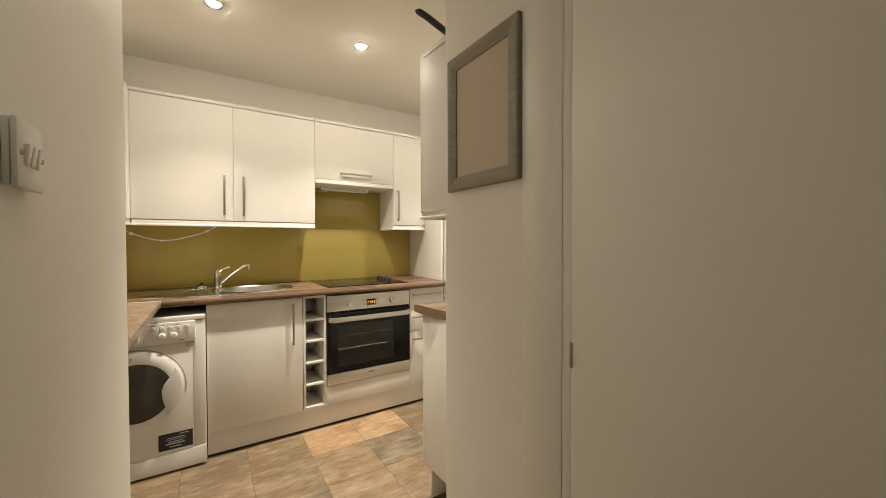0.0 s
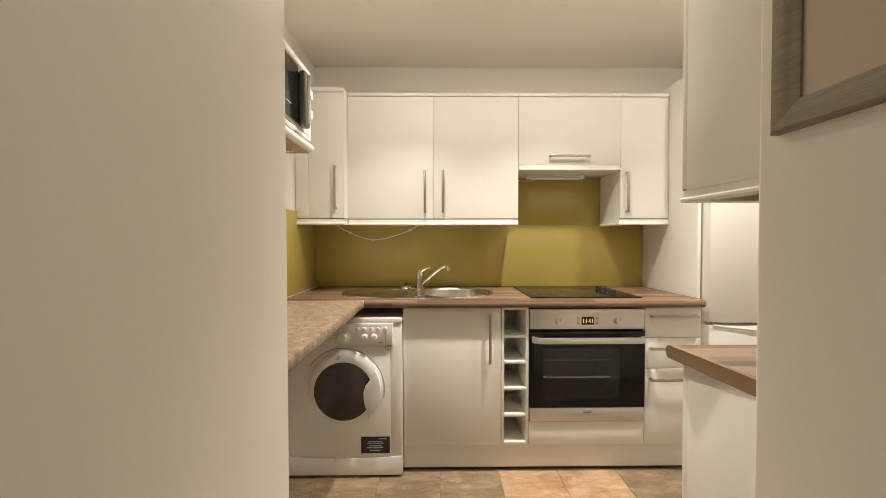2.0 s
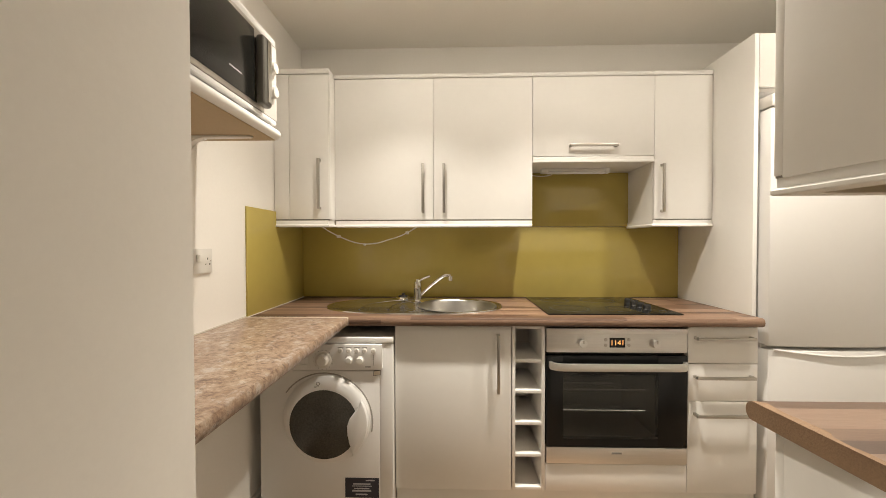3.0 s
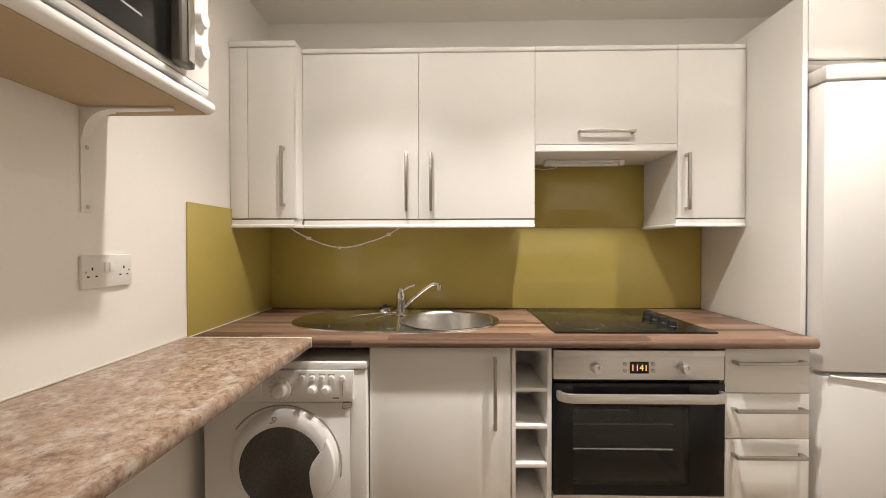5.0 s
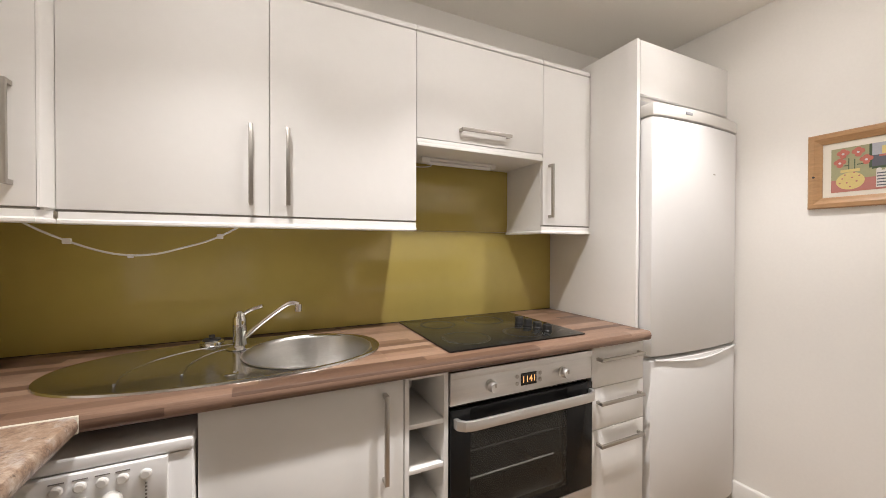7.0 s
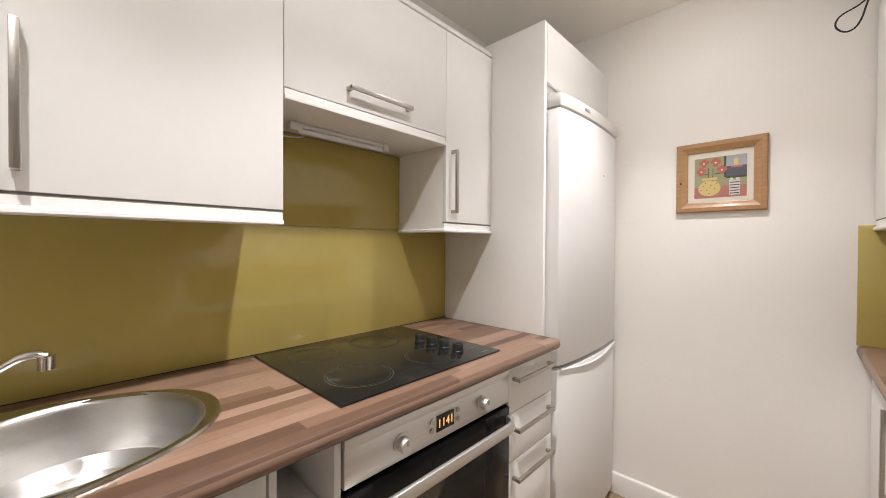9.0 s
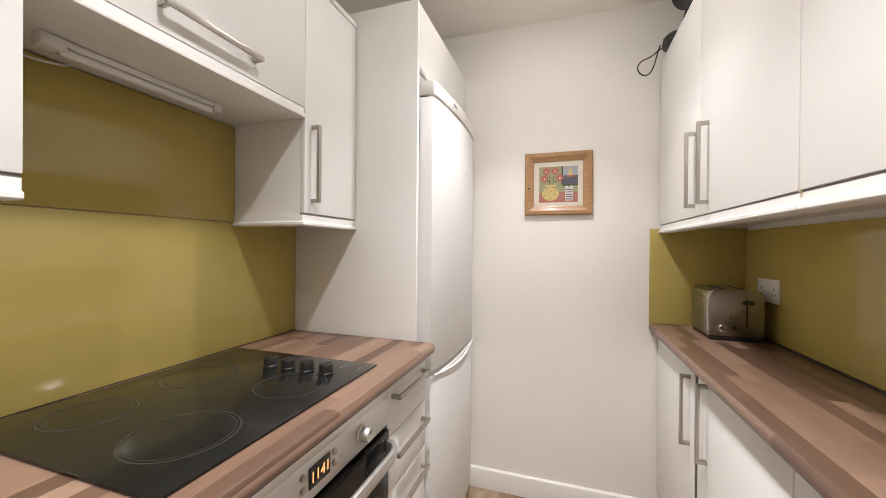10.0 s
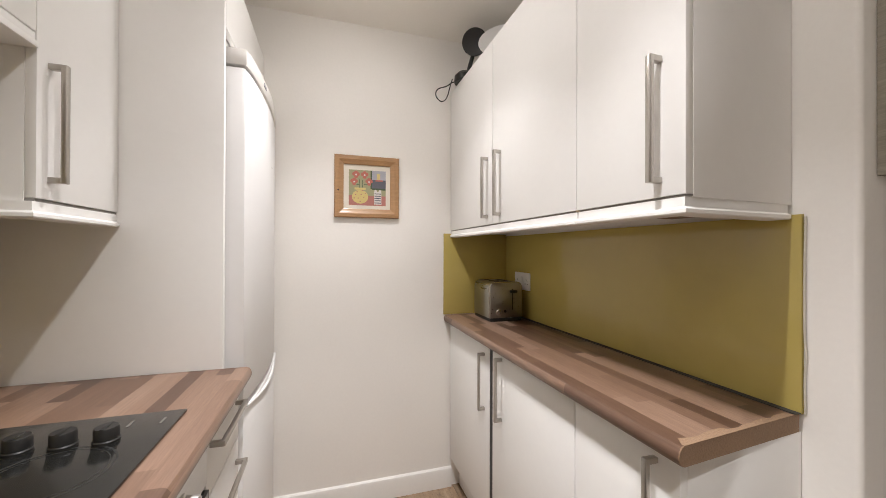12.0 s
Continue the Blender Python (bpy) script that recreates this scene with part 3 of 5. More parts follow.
def side_nose():
    pts = [(-0.6535, WT_B)]
    for i in range(7):
        a = radians(-90 + 30 * i)
        pts.append((HALL_L - 0.012 + 0.012 * math.cos(a), (WT_B + WT_T) / 2 + 0.019 * math.sin(a)))
    return pts + [(-0.6535, WT_T)]


part("top", prism([(x, z + 0.001) for x, z in side_nose()], "y", 1.4415, 2.379), GRANITE, granite_top)
part("joint_strip", box(-0.6535, HALL_L - 0.001, 2.379, 2.386, WT_B + 0.004, WT_T + 0.0025, 0.001), SILICONE, granite_top, "thin pale joint strip")
single("sealant", merged(tube([(-0.6535, 1.445, 0.921), (-0.6535, 2.384, 0.921)], 0.0028), tube([(-0.644, 2.388, 0.9195), (-0.644, 2.986, 0.9195)], 0.0022)), SILICONE, (0, 2.9, 0.919), "bead of white silicone sealant along the worktops", "sealant", kind="structure")

# Thin black line paints the shadow gap at the back of the worktop.
single("worktop_shade_line", box(-0.644, 1.557, 2.9855, 2.9878, WT_T + 0.0004, WT_T + 0.0022), DARK, (0.4, 2.985, WT_T), "dark line painted for the shadow gap behind the worktop", "trim", kind="structure")
# A dark stave and the shade beside it, painted as one dark strip.
single("worktop_shade_line", box(0.873, 2.225, SOUTH + 0.0092, SOUTH + 0.025, WT_T + 0.0004, WT_T + 0.0026), SHADOW, (1.5, 1.22, WT_T), "dark line painted for the dark stave and shade behind the narrow worktop", "trim", kind="structure")

# base units
BF, BB, BT = 2.42, 0.152, 0.874
sinkbase = thing("base_cabinet", (0.245, 2.7, 0.0), "white sink base cabinet with a single door", "cabinet", "base cabinets")
for bx in ((-0.010, 0.006), (0.486, 0.502)):
    part("side_panel", box(*bx, 2.4395, 2.98, 0.15, 0.878), CARCASS, sinkbase)
part("base_panel", box(0.0065, 0.4855, 2.4395, 2.98, 0.15, 0.166), CARCASS, sinkbase)
part("top_rail", box(0.0065, 0.4855, 2.4395, 2.46, 0.80, 0.878), CARCASS, sinkbase)
d = part("door", box(-0.009, 0.500, BF, BF + DOOR, BB, BT, 0.0015), WHITE, sinkbase)
bar_handle("handle", (0.442, BF, 0.715), 0.255, "z", -1, d)

rack = thing("wine_rack", (0.575, 2.7, 0.15), "white open wine rack with five square cubbies", "wine rack")
part("side", box(0.504, 0.518, BF, 2.96, 0.152, 0.878, 0.001), WHITE, rack)
part("side", box(0.632, 0.647, BF, 2.96, 0.152, 0.878, 0.001), WHITE, rack)
part("back", box(0.518, 0.632, 2.70, 2.71, 0.152, 0.878), CARCASS, rack)
for z in (0.153, 0.300, 0.440, 0.580, 0.716, 0.864):
    part("shelf", box(0.5185, 0.6315, BF + 0.002, 2.699, z, z + 0.014, 0.001), WHITE, rack)

plinth = single("plinth", box(-0.010, 1.557, 2.455, 2.47, 0.014, 0.149, 0.001), WHITE, (0.75, 2.46, 0.0), "white plinth board below the base units", "plinth")
single("plinth_seal", box(-0.010, 1.557, 2.459, 2.469, 0.0005, 0.0145), DARK, (0.75, 2.46, 0.0), "dark gap strip under the plinth", "trim", kind="structure")
# Added dark sheet: the recess shade is in its colour.
single("shade_panel", box(-0.650, -0.012, 2.96, 2.985, 0.02, 0.86), SHADOW, (-0.33, 2.97, 0.0), "dark panel painted as the shade behind the washing machine", "panel", kind="structure")

drawers = thing("drawer_unit", (1.405, 2.7, 0.0), "white three-drawer base unit", "drawer unit", "base cabinets")
part("carcass", carcass(1.258, 1.556, 2.4395, 2.98, 0.15, 0.878), CARCASS, drawers)
for z0, z1, hz in ((0.718, BT, 0.829), (0.555, 0.715, 0.662), (BB, 0.552, 0.499)):
    d = part("drawer_front", box(1.2595, 1.5545, BF, BF + DOOR, z0, z1, 0.0015), WHITE, drawers)
    bar_handle("handle", (1.405, BF, hz), 0.245, "x", -1, d)

# built-in oven
oven = thing("oven", (0.953, 2.7, 0.16), "stainless steel built-in oven with black glass door", "oven")
OX0, OX1 = 0.652, 1.254
part("control_panel", box(OX0, OX1, BF - 0.004, BF + 0.03, 0.763, 0.868, 0.0025), STEEL, oven)
part("panel_lip", box(OX0, OX1, BF - 0.006, BF - 0.0042, 0.846, 0.868, 0.0005), STEEL, oven)
for kx in (0.802, 1.112):
    k = part("knob", lathe([(0.022, 0), (0.022, 0.003), (0.018, 0.005), (0.017, 0.022), (0.0155, 0.026), (0, 0.027)], (kx, BF - 0.0042, 0.806), "-y", 32), STEEL, oven, "round metal oven knob")
    part("pointer", box(kx - 0.0035, kx + 0.0035, BF - 0.0328, BF - 0.0310, 0.808, 0.822, 0.001), NICKEL, k)
disp = part("display", box(0.922, 0.988, BF - 0.0062, BF - 0.0042, 0.786, 0.828, 0.0006), BLACK, oven, "dark clock display with orange digits")
part("digits", lettering("1141", 0.031, Matrix.Translation((0.955, BF - 0.0066, 0.7965)) @ Euler((radians(90), 0, 0)).to_matrix().to_4x4()), DIGITS, disp, "lit orange clock digits")
for bx in (0.905, 1.004):
    for bz in (0.796, 0.820):
        part("button", rod((bx, BF - 0.0042, bz), 0.007, 0.004, "-y", 0.001, 16), NICKEL, oven)
dr = part("door", merged(box(OX0, OX0 + 0.07, BF - 0.008, BF + 0.018, 0.352, 0.750, 0.001), box(OX1 - 0.125, OX1, BF - 0.008, BF + 0.018, 0.352, 0.750, 0.001),
                         box(OX0 + 0.07, OX1 - 0.125, BF - 0.008, BF + 0.018, 0.672, 0.750), box(OX0 + 0.07, OX1 - 0.125, BF - 0.008, BF + 0.018, 0.352, 0.388)), OVEN_GLASS, oven, "black glass oven door")
part("window", box(OX0 + 0.068, OX1 - 0.123, BF - 0.0068, BF - 0.0055, 0.386, 0.674), SMOKED, dr, "smoked glass oven window").visible_shadow = False
part("handle", merged(prism([(OX0 + 0.008, BF - 0.010), (OX0 + 0.010, BF - 0.030), (OX0 + 0.03, BF - 0.048), (OX0 + 0.06, BF - 0.054), (OX1 - 0.06, BF - 0.054), (OX1 - 0.03, BF - 0.048), (OX1 - 0.010, BF - 0.030), (OX1 - 0.008, BF - 0.010),
                             (OX1 - 0.022, BF - 0.010), (OX1 - 0.026, BF - 0.028), (OX1 - 0.04, BF - 0.038), (OX1 - 0.06, BF - 0.042), (OX0 + 0.06, BF - 0.042), (OX0 + 0.04, BF - 0.038), (OX0 + 0.026, BF - 0.028), (OX0 + 0.022, BF - 0.010)],
                            "z", 0.697, 0.728, 0.002)), STEEL, dr, "wide flat steel door handle")
part("lower_trim", box(OX0, OX1, BF - 0.008, BF + 0.018, 0.278, 0.350, 0.002), STEEL, oven)
part("badge", merged(box(0.932, 0.975, BF - 0.0088, BF - 0.0079, 0.322, 0.330)), GREYPRINT, oven)
part("cavity", merged(box(OX0 + 0.05, OX1 - 0.10, 2.80, 2.81, 0.37, 0.69), box(OX0 + 0.04, OX0 + 0.05, BF + 0.019, 2.81, 0.37, 0.69), box(OX1 - 0.105, OX1 - 0.095, BF + 0.019, 2.81, 0.37, 0.69),
                      box(OX0 + 0.05, OX1 - 0.105, BF + 0.019, 2.80, 0.36, 0.37), box(OX0 + 0.05, OX1 - 0.105, BF + 0.019, 2.80, 0.69, 0.70)), CAVITY, oven)
for rz in (0.592, 0.500):
    bars = [tube([(OX0 + 0.075, yy, rz), (OX1 - 0.165, yy, rz)], 0.0032, 6) for yy in (2.442, 2.76)]
    bars += [tube([(OX0 + 0.06 + 0.0225 * i, 2.442, rz), (OX0 + 0.06 + 0.0225 * i, 2.76, rz)], 0.0006, 5) for i in range(1, 17)]
    part("wire_rack", merged(*bars), WIRE, oven)
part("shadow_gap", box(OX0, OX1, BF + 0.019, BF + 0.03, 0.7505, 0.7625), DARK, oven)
single("oven_filler", box(0.650, 1.256, BF, BF + DOOR, BB, 0.272, 0.0015), WHITE, (0.95, BF, 0.15), "white filler panel below the oven", "panel")

# hob
hob = thing("hob", (0.965, 2.7, WT_T), "black ceramic glass hob with four front-side knobs", "hob")
part("glass", box(0.668, 1.262, 2.455, 2.962, WT_T + 0.0005, WT_T + 0.0065, 0.002), BLACK, hob)


def ring(cx, cy, z, r, w):
    return lathe([(r - w, 0.0001), (r, 0.0001)], (cx, cy, z), "z", 48)


for cx, cy, r in ((0.803, 2.588, 0.092), (0.80, 2.835, 0.075), (1.03, 2.835, 0.09), (1.055, 2.573, 0.083)):
    part("cooking_zone", merged(ring(cx, cy, WT_T + 0.0066, r, 0.0035), ring(cx, cy, WT_T + 0.0066, r - 0.009, 0.0018)), ZONE, hob, "thin grey cooking zone ring")
for ky in (2.540, 2.600, 2.660, 2.720):
    part("knob", merged(lathe([(0.0195, 0), (0.0195, 0.005), (0.0180, 0.007), (0.0180, 0.024), (0.0165, 0.027), (0, 0.027)], (1.145, ky, WT_T + 0.0066), "z", 28),
                        box(1.129, 1.161, ky - 0.0035, ky + 0.0035, WT_T + 0.032, WT_T + 0.0352, 0.001)), DARK, hob, "black plastic hob knob")
for my in (2.481, 2.534):
    part("printed_mark", box(1.198, 1.226, my - 0.0022, my + 0.0022, WT_T + 0.0066, WT_T + 0.0069), GREYPLASTIC, hob)

# sink with round bowl and drainer
sink = thing("sink", (0.05, 2.69, WT_T), "stainless steel inset sink with round bowl and drainer", "sink")
SX0, SX1, SY0, SY1 = -0.394, 0.496, 2.455, 2.925
BX, BY, BR = 0.265, 2.690, 0.198


def oval(scale, n=72):
    cx, cy, a, b = (SX0 + SX1) / 2, (SY0 + SY1) / 2, (SX1 - SX0) / 2 - scale, (SY1 - SY0) / 2 - scale
    out = []
    for i in range(n):
        t = 2 * math.pi * i / n
        c, s = math.cos(t), math.sin(t)
        out.append((cx + a * math.copysign(abs(c) ** 0.82, c), cy + b * math.copysign(abs(s) ** 0.9, s)))
    return out


def loop_of(bm, pts, z):
    vs = [bm.verts.new((x, y, z)) for x, y in pts]
    return vs, [bm.edges.new((vs[i], vs[(i + 1) % len(vs)])) for i in range(len(vs))]


def circle(cx, cy, r, n=72):
    return [(cx + r * math.cos(2 * math.pi * i / n), cy + r * math.sin(2 * math.pi * i / n)) for i in range(n)]


bm = bmesh.new()
loops = [loop_of(bm, oval(s), z) for s, z in ((0.0, WT_T + 0.0005), (0.002, WT_T + 0.0055), (0.007, WT_T + 0.0065), (0.013, WT_T + 0.0055), (0.020, WT_T + 0.002))]
for (a, _), (b, _) in zip(loops, loops[1:]):
    for i in range(72):
        bm.faces.new((a[i], a[(i + 1) % 72], b[(i + 1) % 72], b[i]))
hole, hole_e = loop_of(bm, circle(BX, BY, BR), WT_T + 0.002)
bmesh.ops.triangle_fill(bm, edges=loops[-1][1] + hole_e, use_beauty=True)
bmesh.ops.recalc_face_normals(bm, faces=bm.faces[:])
part("deck", bm, SINK, sink)
part("bowl", lathe([(BR, 0.0015), (BR + 0.004, 0.0045), (BR - 0.001, 0.0055), (BR - 0.005, 0.002), (BR - 0.010, -0.008), (BR - 0.016, -0.06), (BR - 0.026, -0.11), (BR - 0.055, -0.135), (0.045, -0.142), (0.04, -0.146), (0, -0.147)], (BX, BY, WT_T), "z", 64), BOWL, sink, "round brushed steel bowl")
part("waste", merged(lathe([(0, -0.1455), (0.034, -0.144), (0.038, -0.1415), (0.04, -0.1435)], (BX, BY, WT_T), "z", 28)), CHROME, sink)
for ax, ay, rx, ry, a0, a1 in ((0.06, 2.62, 0.27, 0.25, 95, 200), (0.06, 2.62, 0.13, 0.20, 95, 200)):
    arc = [(ax + rx * math.cos(radians(a)), ay + ry * math.sin(radians(a)), WT_T + 0.0016) for a in range(a0, a1, 7)]
    part("drainer_ridge", tube(arc, 0.0038, 8, 1), SINK, sink)
part("drain_plate", lathe([(0, 0.0035), (0.014, 0.0045), (0.018, 0.003), (0.02, 0.002)], (0.05, 2.535, WT_T), "z", 24), CHROME, sink)
tap = thing("tap", (0.055, 2.80, WT_T + 0.002), "chrome single-lever kitchen mixer tap", "tap")
TZ = WT_T + 0.003
part("base", lathe([(0, 0), (0.040, 0), (0.040, 0.003), (0.028, 0.007), (0.022, 0.012), (0.020, 0.05), (0.022, 0.056), (0.022, 0.10), (0.018, 0.108), (0, 0.110)], (0.055, 2.80, TZ), "z", 28), CHROME, tap)
part("spout", merged(tube([(0.07, 2.797, TZ + 0.035), (0.12, 2.775, TZ + 0.085), (0.19, 2.745, TZ + 0.142), (0.215, 2.735, TZ + 0.152), (0.235, 2.728, TZ + 0.145)], 0.0080, 14, 2), lathe([(0, 0), (0.012, 0), (0.012, 0.024), (0, 0.024)], (0.233, 2.729, TZ + 0.122), "z", 16)), CHROME, tap)
part("lever", merged(tube([(0.057, 2.80, TZ + 0.106), (0.085, 2.785, TZ + 0.128), (0.125, 2.77, TZ + 0.142)], 0.006, 10, 1), lathe([(0.019, 0.108), (0.016, 0.118), (0.008, 0.124), (0, 0.125)], (0.055, 2.80, TZ), "z", 24)), CHROME, tap)
plug = thing("sink_plug", (-0.035, 2.885, WT_T + 0.003), "chrome and black sink plug resting on the sink", "sink plug")
part("rim", lathe([(0, 0), (0.034, 0), (0.037, 0.004), (0.036, 0.012), (0.030, 0.017), (0, 0.018)], (-0.035, 2.885, WT_T + 0.003), "z", 28), CHROME, plug)
part("grip", lathe([(0.029, 0.0165), (0.027, 0.021), (0.010, 0.023), (0.009, 0.034), (0, 0.036)], (-0.035, 2.885, WT_T + 0.003), "z", 20), DARK, plug)

# washing machine
WX0, WX1, WF, WTOP = -0.602, -0.014, 2.395, 0.832
wm = thing("washing_machine", (-0.308, 2.65, 0.0), "white front-loading washing machine under the worktop", "washing machine")
part("body", box(WX0, WX1, WF + 0.006, 2.93, 0.012, WTOP - 0.03, 0.006, 3), ENAMEL, wm)
part("top", box(WX0 - 0.001, WX1 + 0.001, WF - 0.004, 2.935, WTOP - 0.029, WTOP, 0.008, 3), ENAMEL, wm)
part("front_panel", box(WX0 + 0.002, WX1 - 0.06, WF - 0.002, WF + 0.0055, 0.112, 0.684, 0.003), ENAMEL, wm)
part("side_trim", box(WX1 - 0.058, WX1 - 0.002, WF + 0.001, WF + 0.0055, 0.112, WTOP - 0.031, 0.002), ENAMEL, wm)
part("kickboard", prism([(WX0 + 0.002, 0.014), (WX1 - 0.002, 0.014), (WX1 - 0.002, 0.112)] + [(WX0 + 0.002 + (WX1 - WX0 - 0.004) * (1 - i / 8), 0.112 - 0.012 * math.sin(math.pi * i / 8)) for i in range(1, 8)] + [(WX0 + 0.002, 0.112)], "y", WF - 0.003, WF + 0.0055, 0.001), ENAMEL, wm)
cp = part("control_panel", prism([(WX0 + 0.004, 0.688), (WX1 - 0.052, 0.692), (WX1 - 0.046, 0.699), (WX1 - 0.046, 0.802), (WX0 + 0.004, 0.802)], "y", WF - 0.012, WF + 0.005, 0.003), ENAMEL, wm)
part("detergent_drawer", box(WX0 + 0.02, -0.385, WF - 0.016, WF - 0.0125, 0.715, 0.786, 0.004), ENAMEL, cp)
part("programme_dial", lathe([(0.036, 0), (0.035, 0.004), (0.026, 0.006), (0.024, 0.022), (0.020, 0.026), (0, 0.026)], (-0.316, WF - 0.0125, 0.735), "-y", 32), PLASTIC, cp)
for x in (-0.203, -0.154):
    part("knob", lathe([(0.018, 0), (0.018, 0.003), (0.015, 0.005), (0.013, 0.020), (0, 0.022)], (x, WF - 0.0125, 0.735), "-y", 24), PLASTIC, cp)
for x in (-0.240, -0.204, -0.169, -0.136, -0.097):
    part("button", lathe([(0.011, 0), (0.010, 0.005), (0.007, 0.007), (0, 0.007)], (x, WF - 0.0125, 0.775), "-y", 20), PLASTIC, cp)
for x in (-0.240, -0.204, -0.169, -0.136):
    part("print_mark", box(x - 0.012, x + 0.012, WF - 0.0128, WF - 0.0122, 0.789, 0.7912), GREYPRINT, cp)
for i in range(6):
    part("print_mark", box(-0.099, -0.095, WF - 0.0128, WF - 0.0122, 0.712 + 0.008 * i, 0.716 + 0.008 * i), GREYPRINT, cp)
for i in range(15):
    mx, mz = -0.316 + 0.042 * math.cos(radians(24 * i)), 0.735 + 0.042 * math.sin(radians(24 * i))
    part("print_mark", box(mx - 0.0015, mx + 0.0015, WF - 0.0128, WF - 0.0122, mz - 0.0015, mz + 0.0015), GREYPRINT, cp)
part("print_mark", box(-0.132, -0.110, WF - 0.0128, WF - 0.0122, 0.703, 0.708), GREYPRINT, cp)
CX, CZ, GX, GZ = -0.304, 0.474, -0.310, 0.4595
wd = part("door", lathe([(0.192, 0.0), (0.191, 0.008), (0.184, 0.016), (0.168, 0.023), (0.150, 0.025), (0.120, 0.024), (0.110, 0.020), (0.110, 0.0)], (CX, WF - 0.002, CZ), "-y", 64), ENAMEL, wm, "round white porthole door")
part("door_glass", lathe([(0.150, 0.018), (0.149, 0.0258), (0.120, 0.031), (0.08, 0.035), (0, 0.038)], (GX, WF - 0.002, GZ), "-y", 48), DRUM, wd, "dark domed door glass")
grip = [(CX + 0.186 * math.cos(radians(a)), CZ + 0.186 * math.sin(radians(a))) for a in range(-52, 33, 6)]
grip += [(-0.160, 0.533), (-0.173, 0.520), (-0.196, 0.490), (-0.206, 0.459), (-0.204, 0.420), (-0.196, 0.385), (-0.187, 0.358), (-0.183, 0.340)]
part("door_handle", prism(grip, "y", WF - 0.046, WF - 0.022, 0.006), ENAMEL, wd, "moulded white grip")
# Grey arc drawn for the soft shadow in the groove round the door.
part("groove_shade", tube([(CX - 0.010 + 0.210 * math.cos(radians(a)), WF - 0.002, CZ - 0.012 + 0.212 * math.sin(radians(a))) for a in range(-12, 150, 6)], 0.003, 6), GREY_LINE, wm)
part("badge", merged(lathe([(0.006, 0), (0.0085, 0), (0.0085, 0.0006), (0.006, 0.0006), (0.006, 0)], (CX - 0.03, WF - 0.0262, CZ + 0.162), "-y", 20), box(CX - 0.046, CX - 0.014, WF - 0.0268, WF - 0.0258, CZ + 0.146, CZ + 0.150)), GREYPRINT, wd)
st = part("sticker", box(-0.226, -0.078, WF - 0.0032, WF - 0.0021, 0.128, 0.215), NAVY, wm, "dark sticker with lines of pale print")
part("print", merged(box(-0.135, -0.095, WF - 0.0037, WF - 0.0032, 0.202, 0.207), box(-0.19, -0.115, WF - 0.0037, WF - 0.0032, 0.186, 0.191), box(-0.195, -0.108, WF - 0.0037, WF - 0.0032, 0.178, 0.181), box(-0.186, -0.12, WF - 0.0037, WF - 0.0032, 0.166, 0.171),
                     box(-0.196, -0.112, WF - 0.0037, WF - 0.0032, 0.155, 0.162), box(-0.18, -0.128, WF - 0.0037, WF - 0.0032, 0.140, 0.146)), PRINT, st)
lb = part("rating_label", prism([(-0.101, 0.663), (-0.069, 0.667), (-0.067, 0.688), (-0.099, 0.685)], "y", WF - 0.003, WF + 0.0045), GREYPRINT, wm, "small tilted label with dark border")
part("label_face", prism([(-0.099, 0.665), (-0.071, 0.6688), (-0.069, 0.6862), (-0.097, 0.6833)], "y", WF - 0.0035, WF - 0.0031), PAPER, lb)

# fridge-freezer in its housing
house = thing("tall_housing", (1.88, 2.75, 0.0), "tall white fridge housing with a top cupboard door", "cabinet")
part("side_panel", box(1.5595, 1.5785, 2.462, 2.999, 0.0, 2.15, 0.0015), WHITE, house)
part("top_panel", box(1.579, 2.233, 2.48, 2.999, 2.130, 2.148), CARCASS, house)
part("lower_panel", box(1.579, 2.233, 2.48, 2.999, 1.900, 1.916), CARCASS, house)
part("top_door", box(1.5805, 2.233, 2.462, 2.479, 1.918, 2.148, 0.0015), WHITE, house)
fridge = thing("fridge_freezer", (1.89, 2.75, 0.0), "white tall fridge-freezer with bowed doors", "fridge")
FX0, FX1 = 1.590, 2.220
part("body", box(FX0 + 0.003, FX1 - 0.003, 2.475, 2.98, 0.02, 1.866, 0.004), ENAMEL, fridge)


def bowed(y_mid, y_edge, y_back):
    pts = [(FX0, y_back), (FX0, y_edge + 0.012), (FX0 + 0.004, y_edge + 0.003)]
    for i in range(1, 16):
        u = i / 16
        pts.append((FX0 + (FX1 - FX0) * u, y_edge + (y_mid - y_edge) * 4 * u * (1 - u)))
    return pts + [(FX1 - 0.004, y_edge + 0.003), (FX1, y_edge + 0.012), (FX1, y_back)]


fd = part("fridge_door", prism(bowed(2.393, 2.412, 2.470), "z", 0.797, 1.810, 0.005), ENAMEL, fridge)
fz = part("freezer_door", prism(bowed(2.393, 2.412, 2.470), "z", 0.045, 0.780, 0.005), ENAMEL, fridge)
part("top_cap", prism(bowed(2.389, 2.408, 2.474), "z", 1.817, 1.868, 0.005), PLASTIC, fridge)
part("cap_badge", box(1.78, 1.825, 2.3885, 2.40, 1.838, 1.850, 0.001), PRINT, fridge)
part("badge", box(1.985, 2.010, 2.3945, 2.41, 1.592, 1.600, 0.001), NICKEL, fd)
lip = [(FX0 + 0.02 + (FX1 - FX0 - 0.03) * i / 14, 2.408 - 0.019 * math.sin(math.pi * i / 14), 0.783 - 0.024 * math.sin(math.pi * i / 14)) for i in range(15)]
part("grip_lip", tube(lip, 0.0045, 8), ENAMEL, fz, "curved moulded grip along the freezer door top")
part("door_gasket", box(FX0 + 0.004, FX1 - 0.004, 2.452, 2.4745, 0.7805, 0.7965), PLASTIC, fridge, "pale grey door gasket")

# ---- narrow run on the other side ----
RF = 1.548
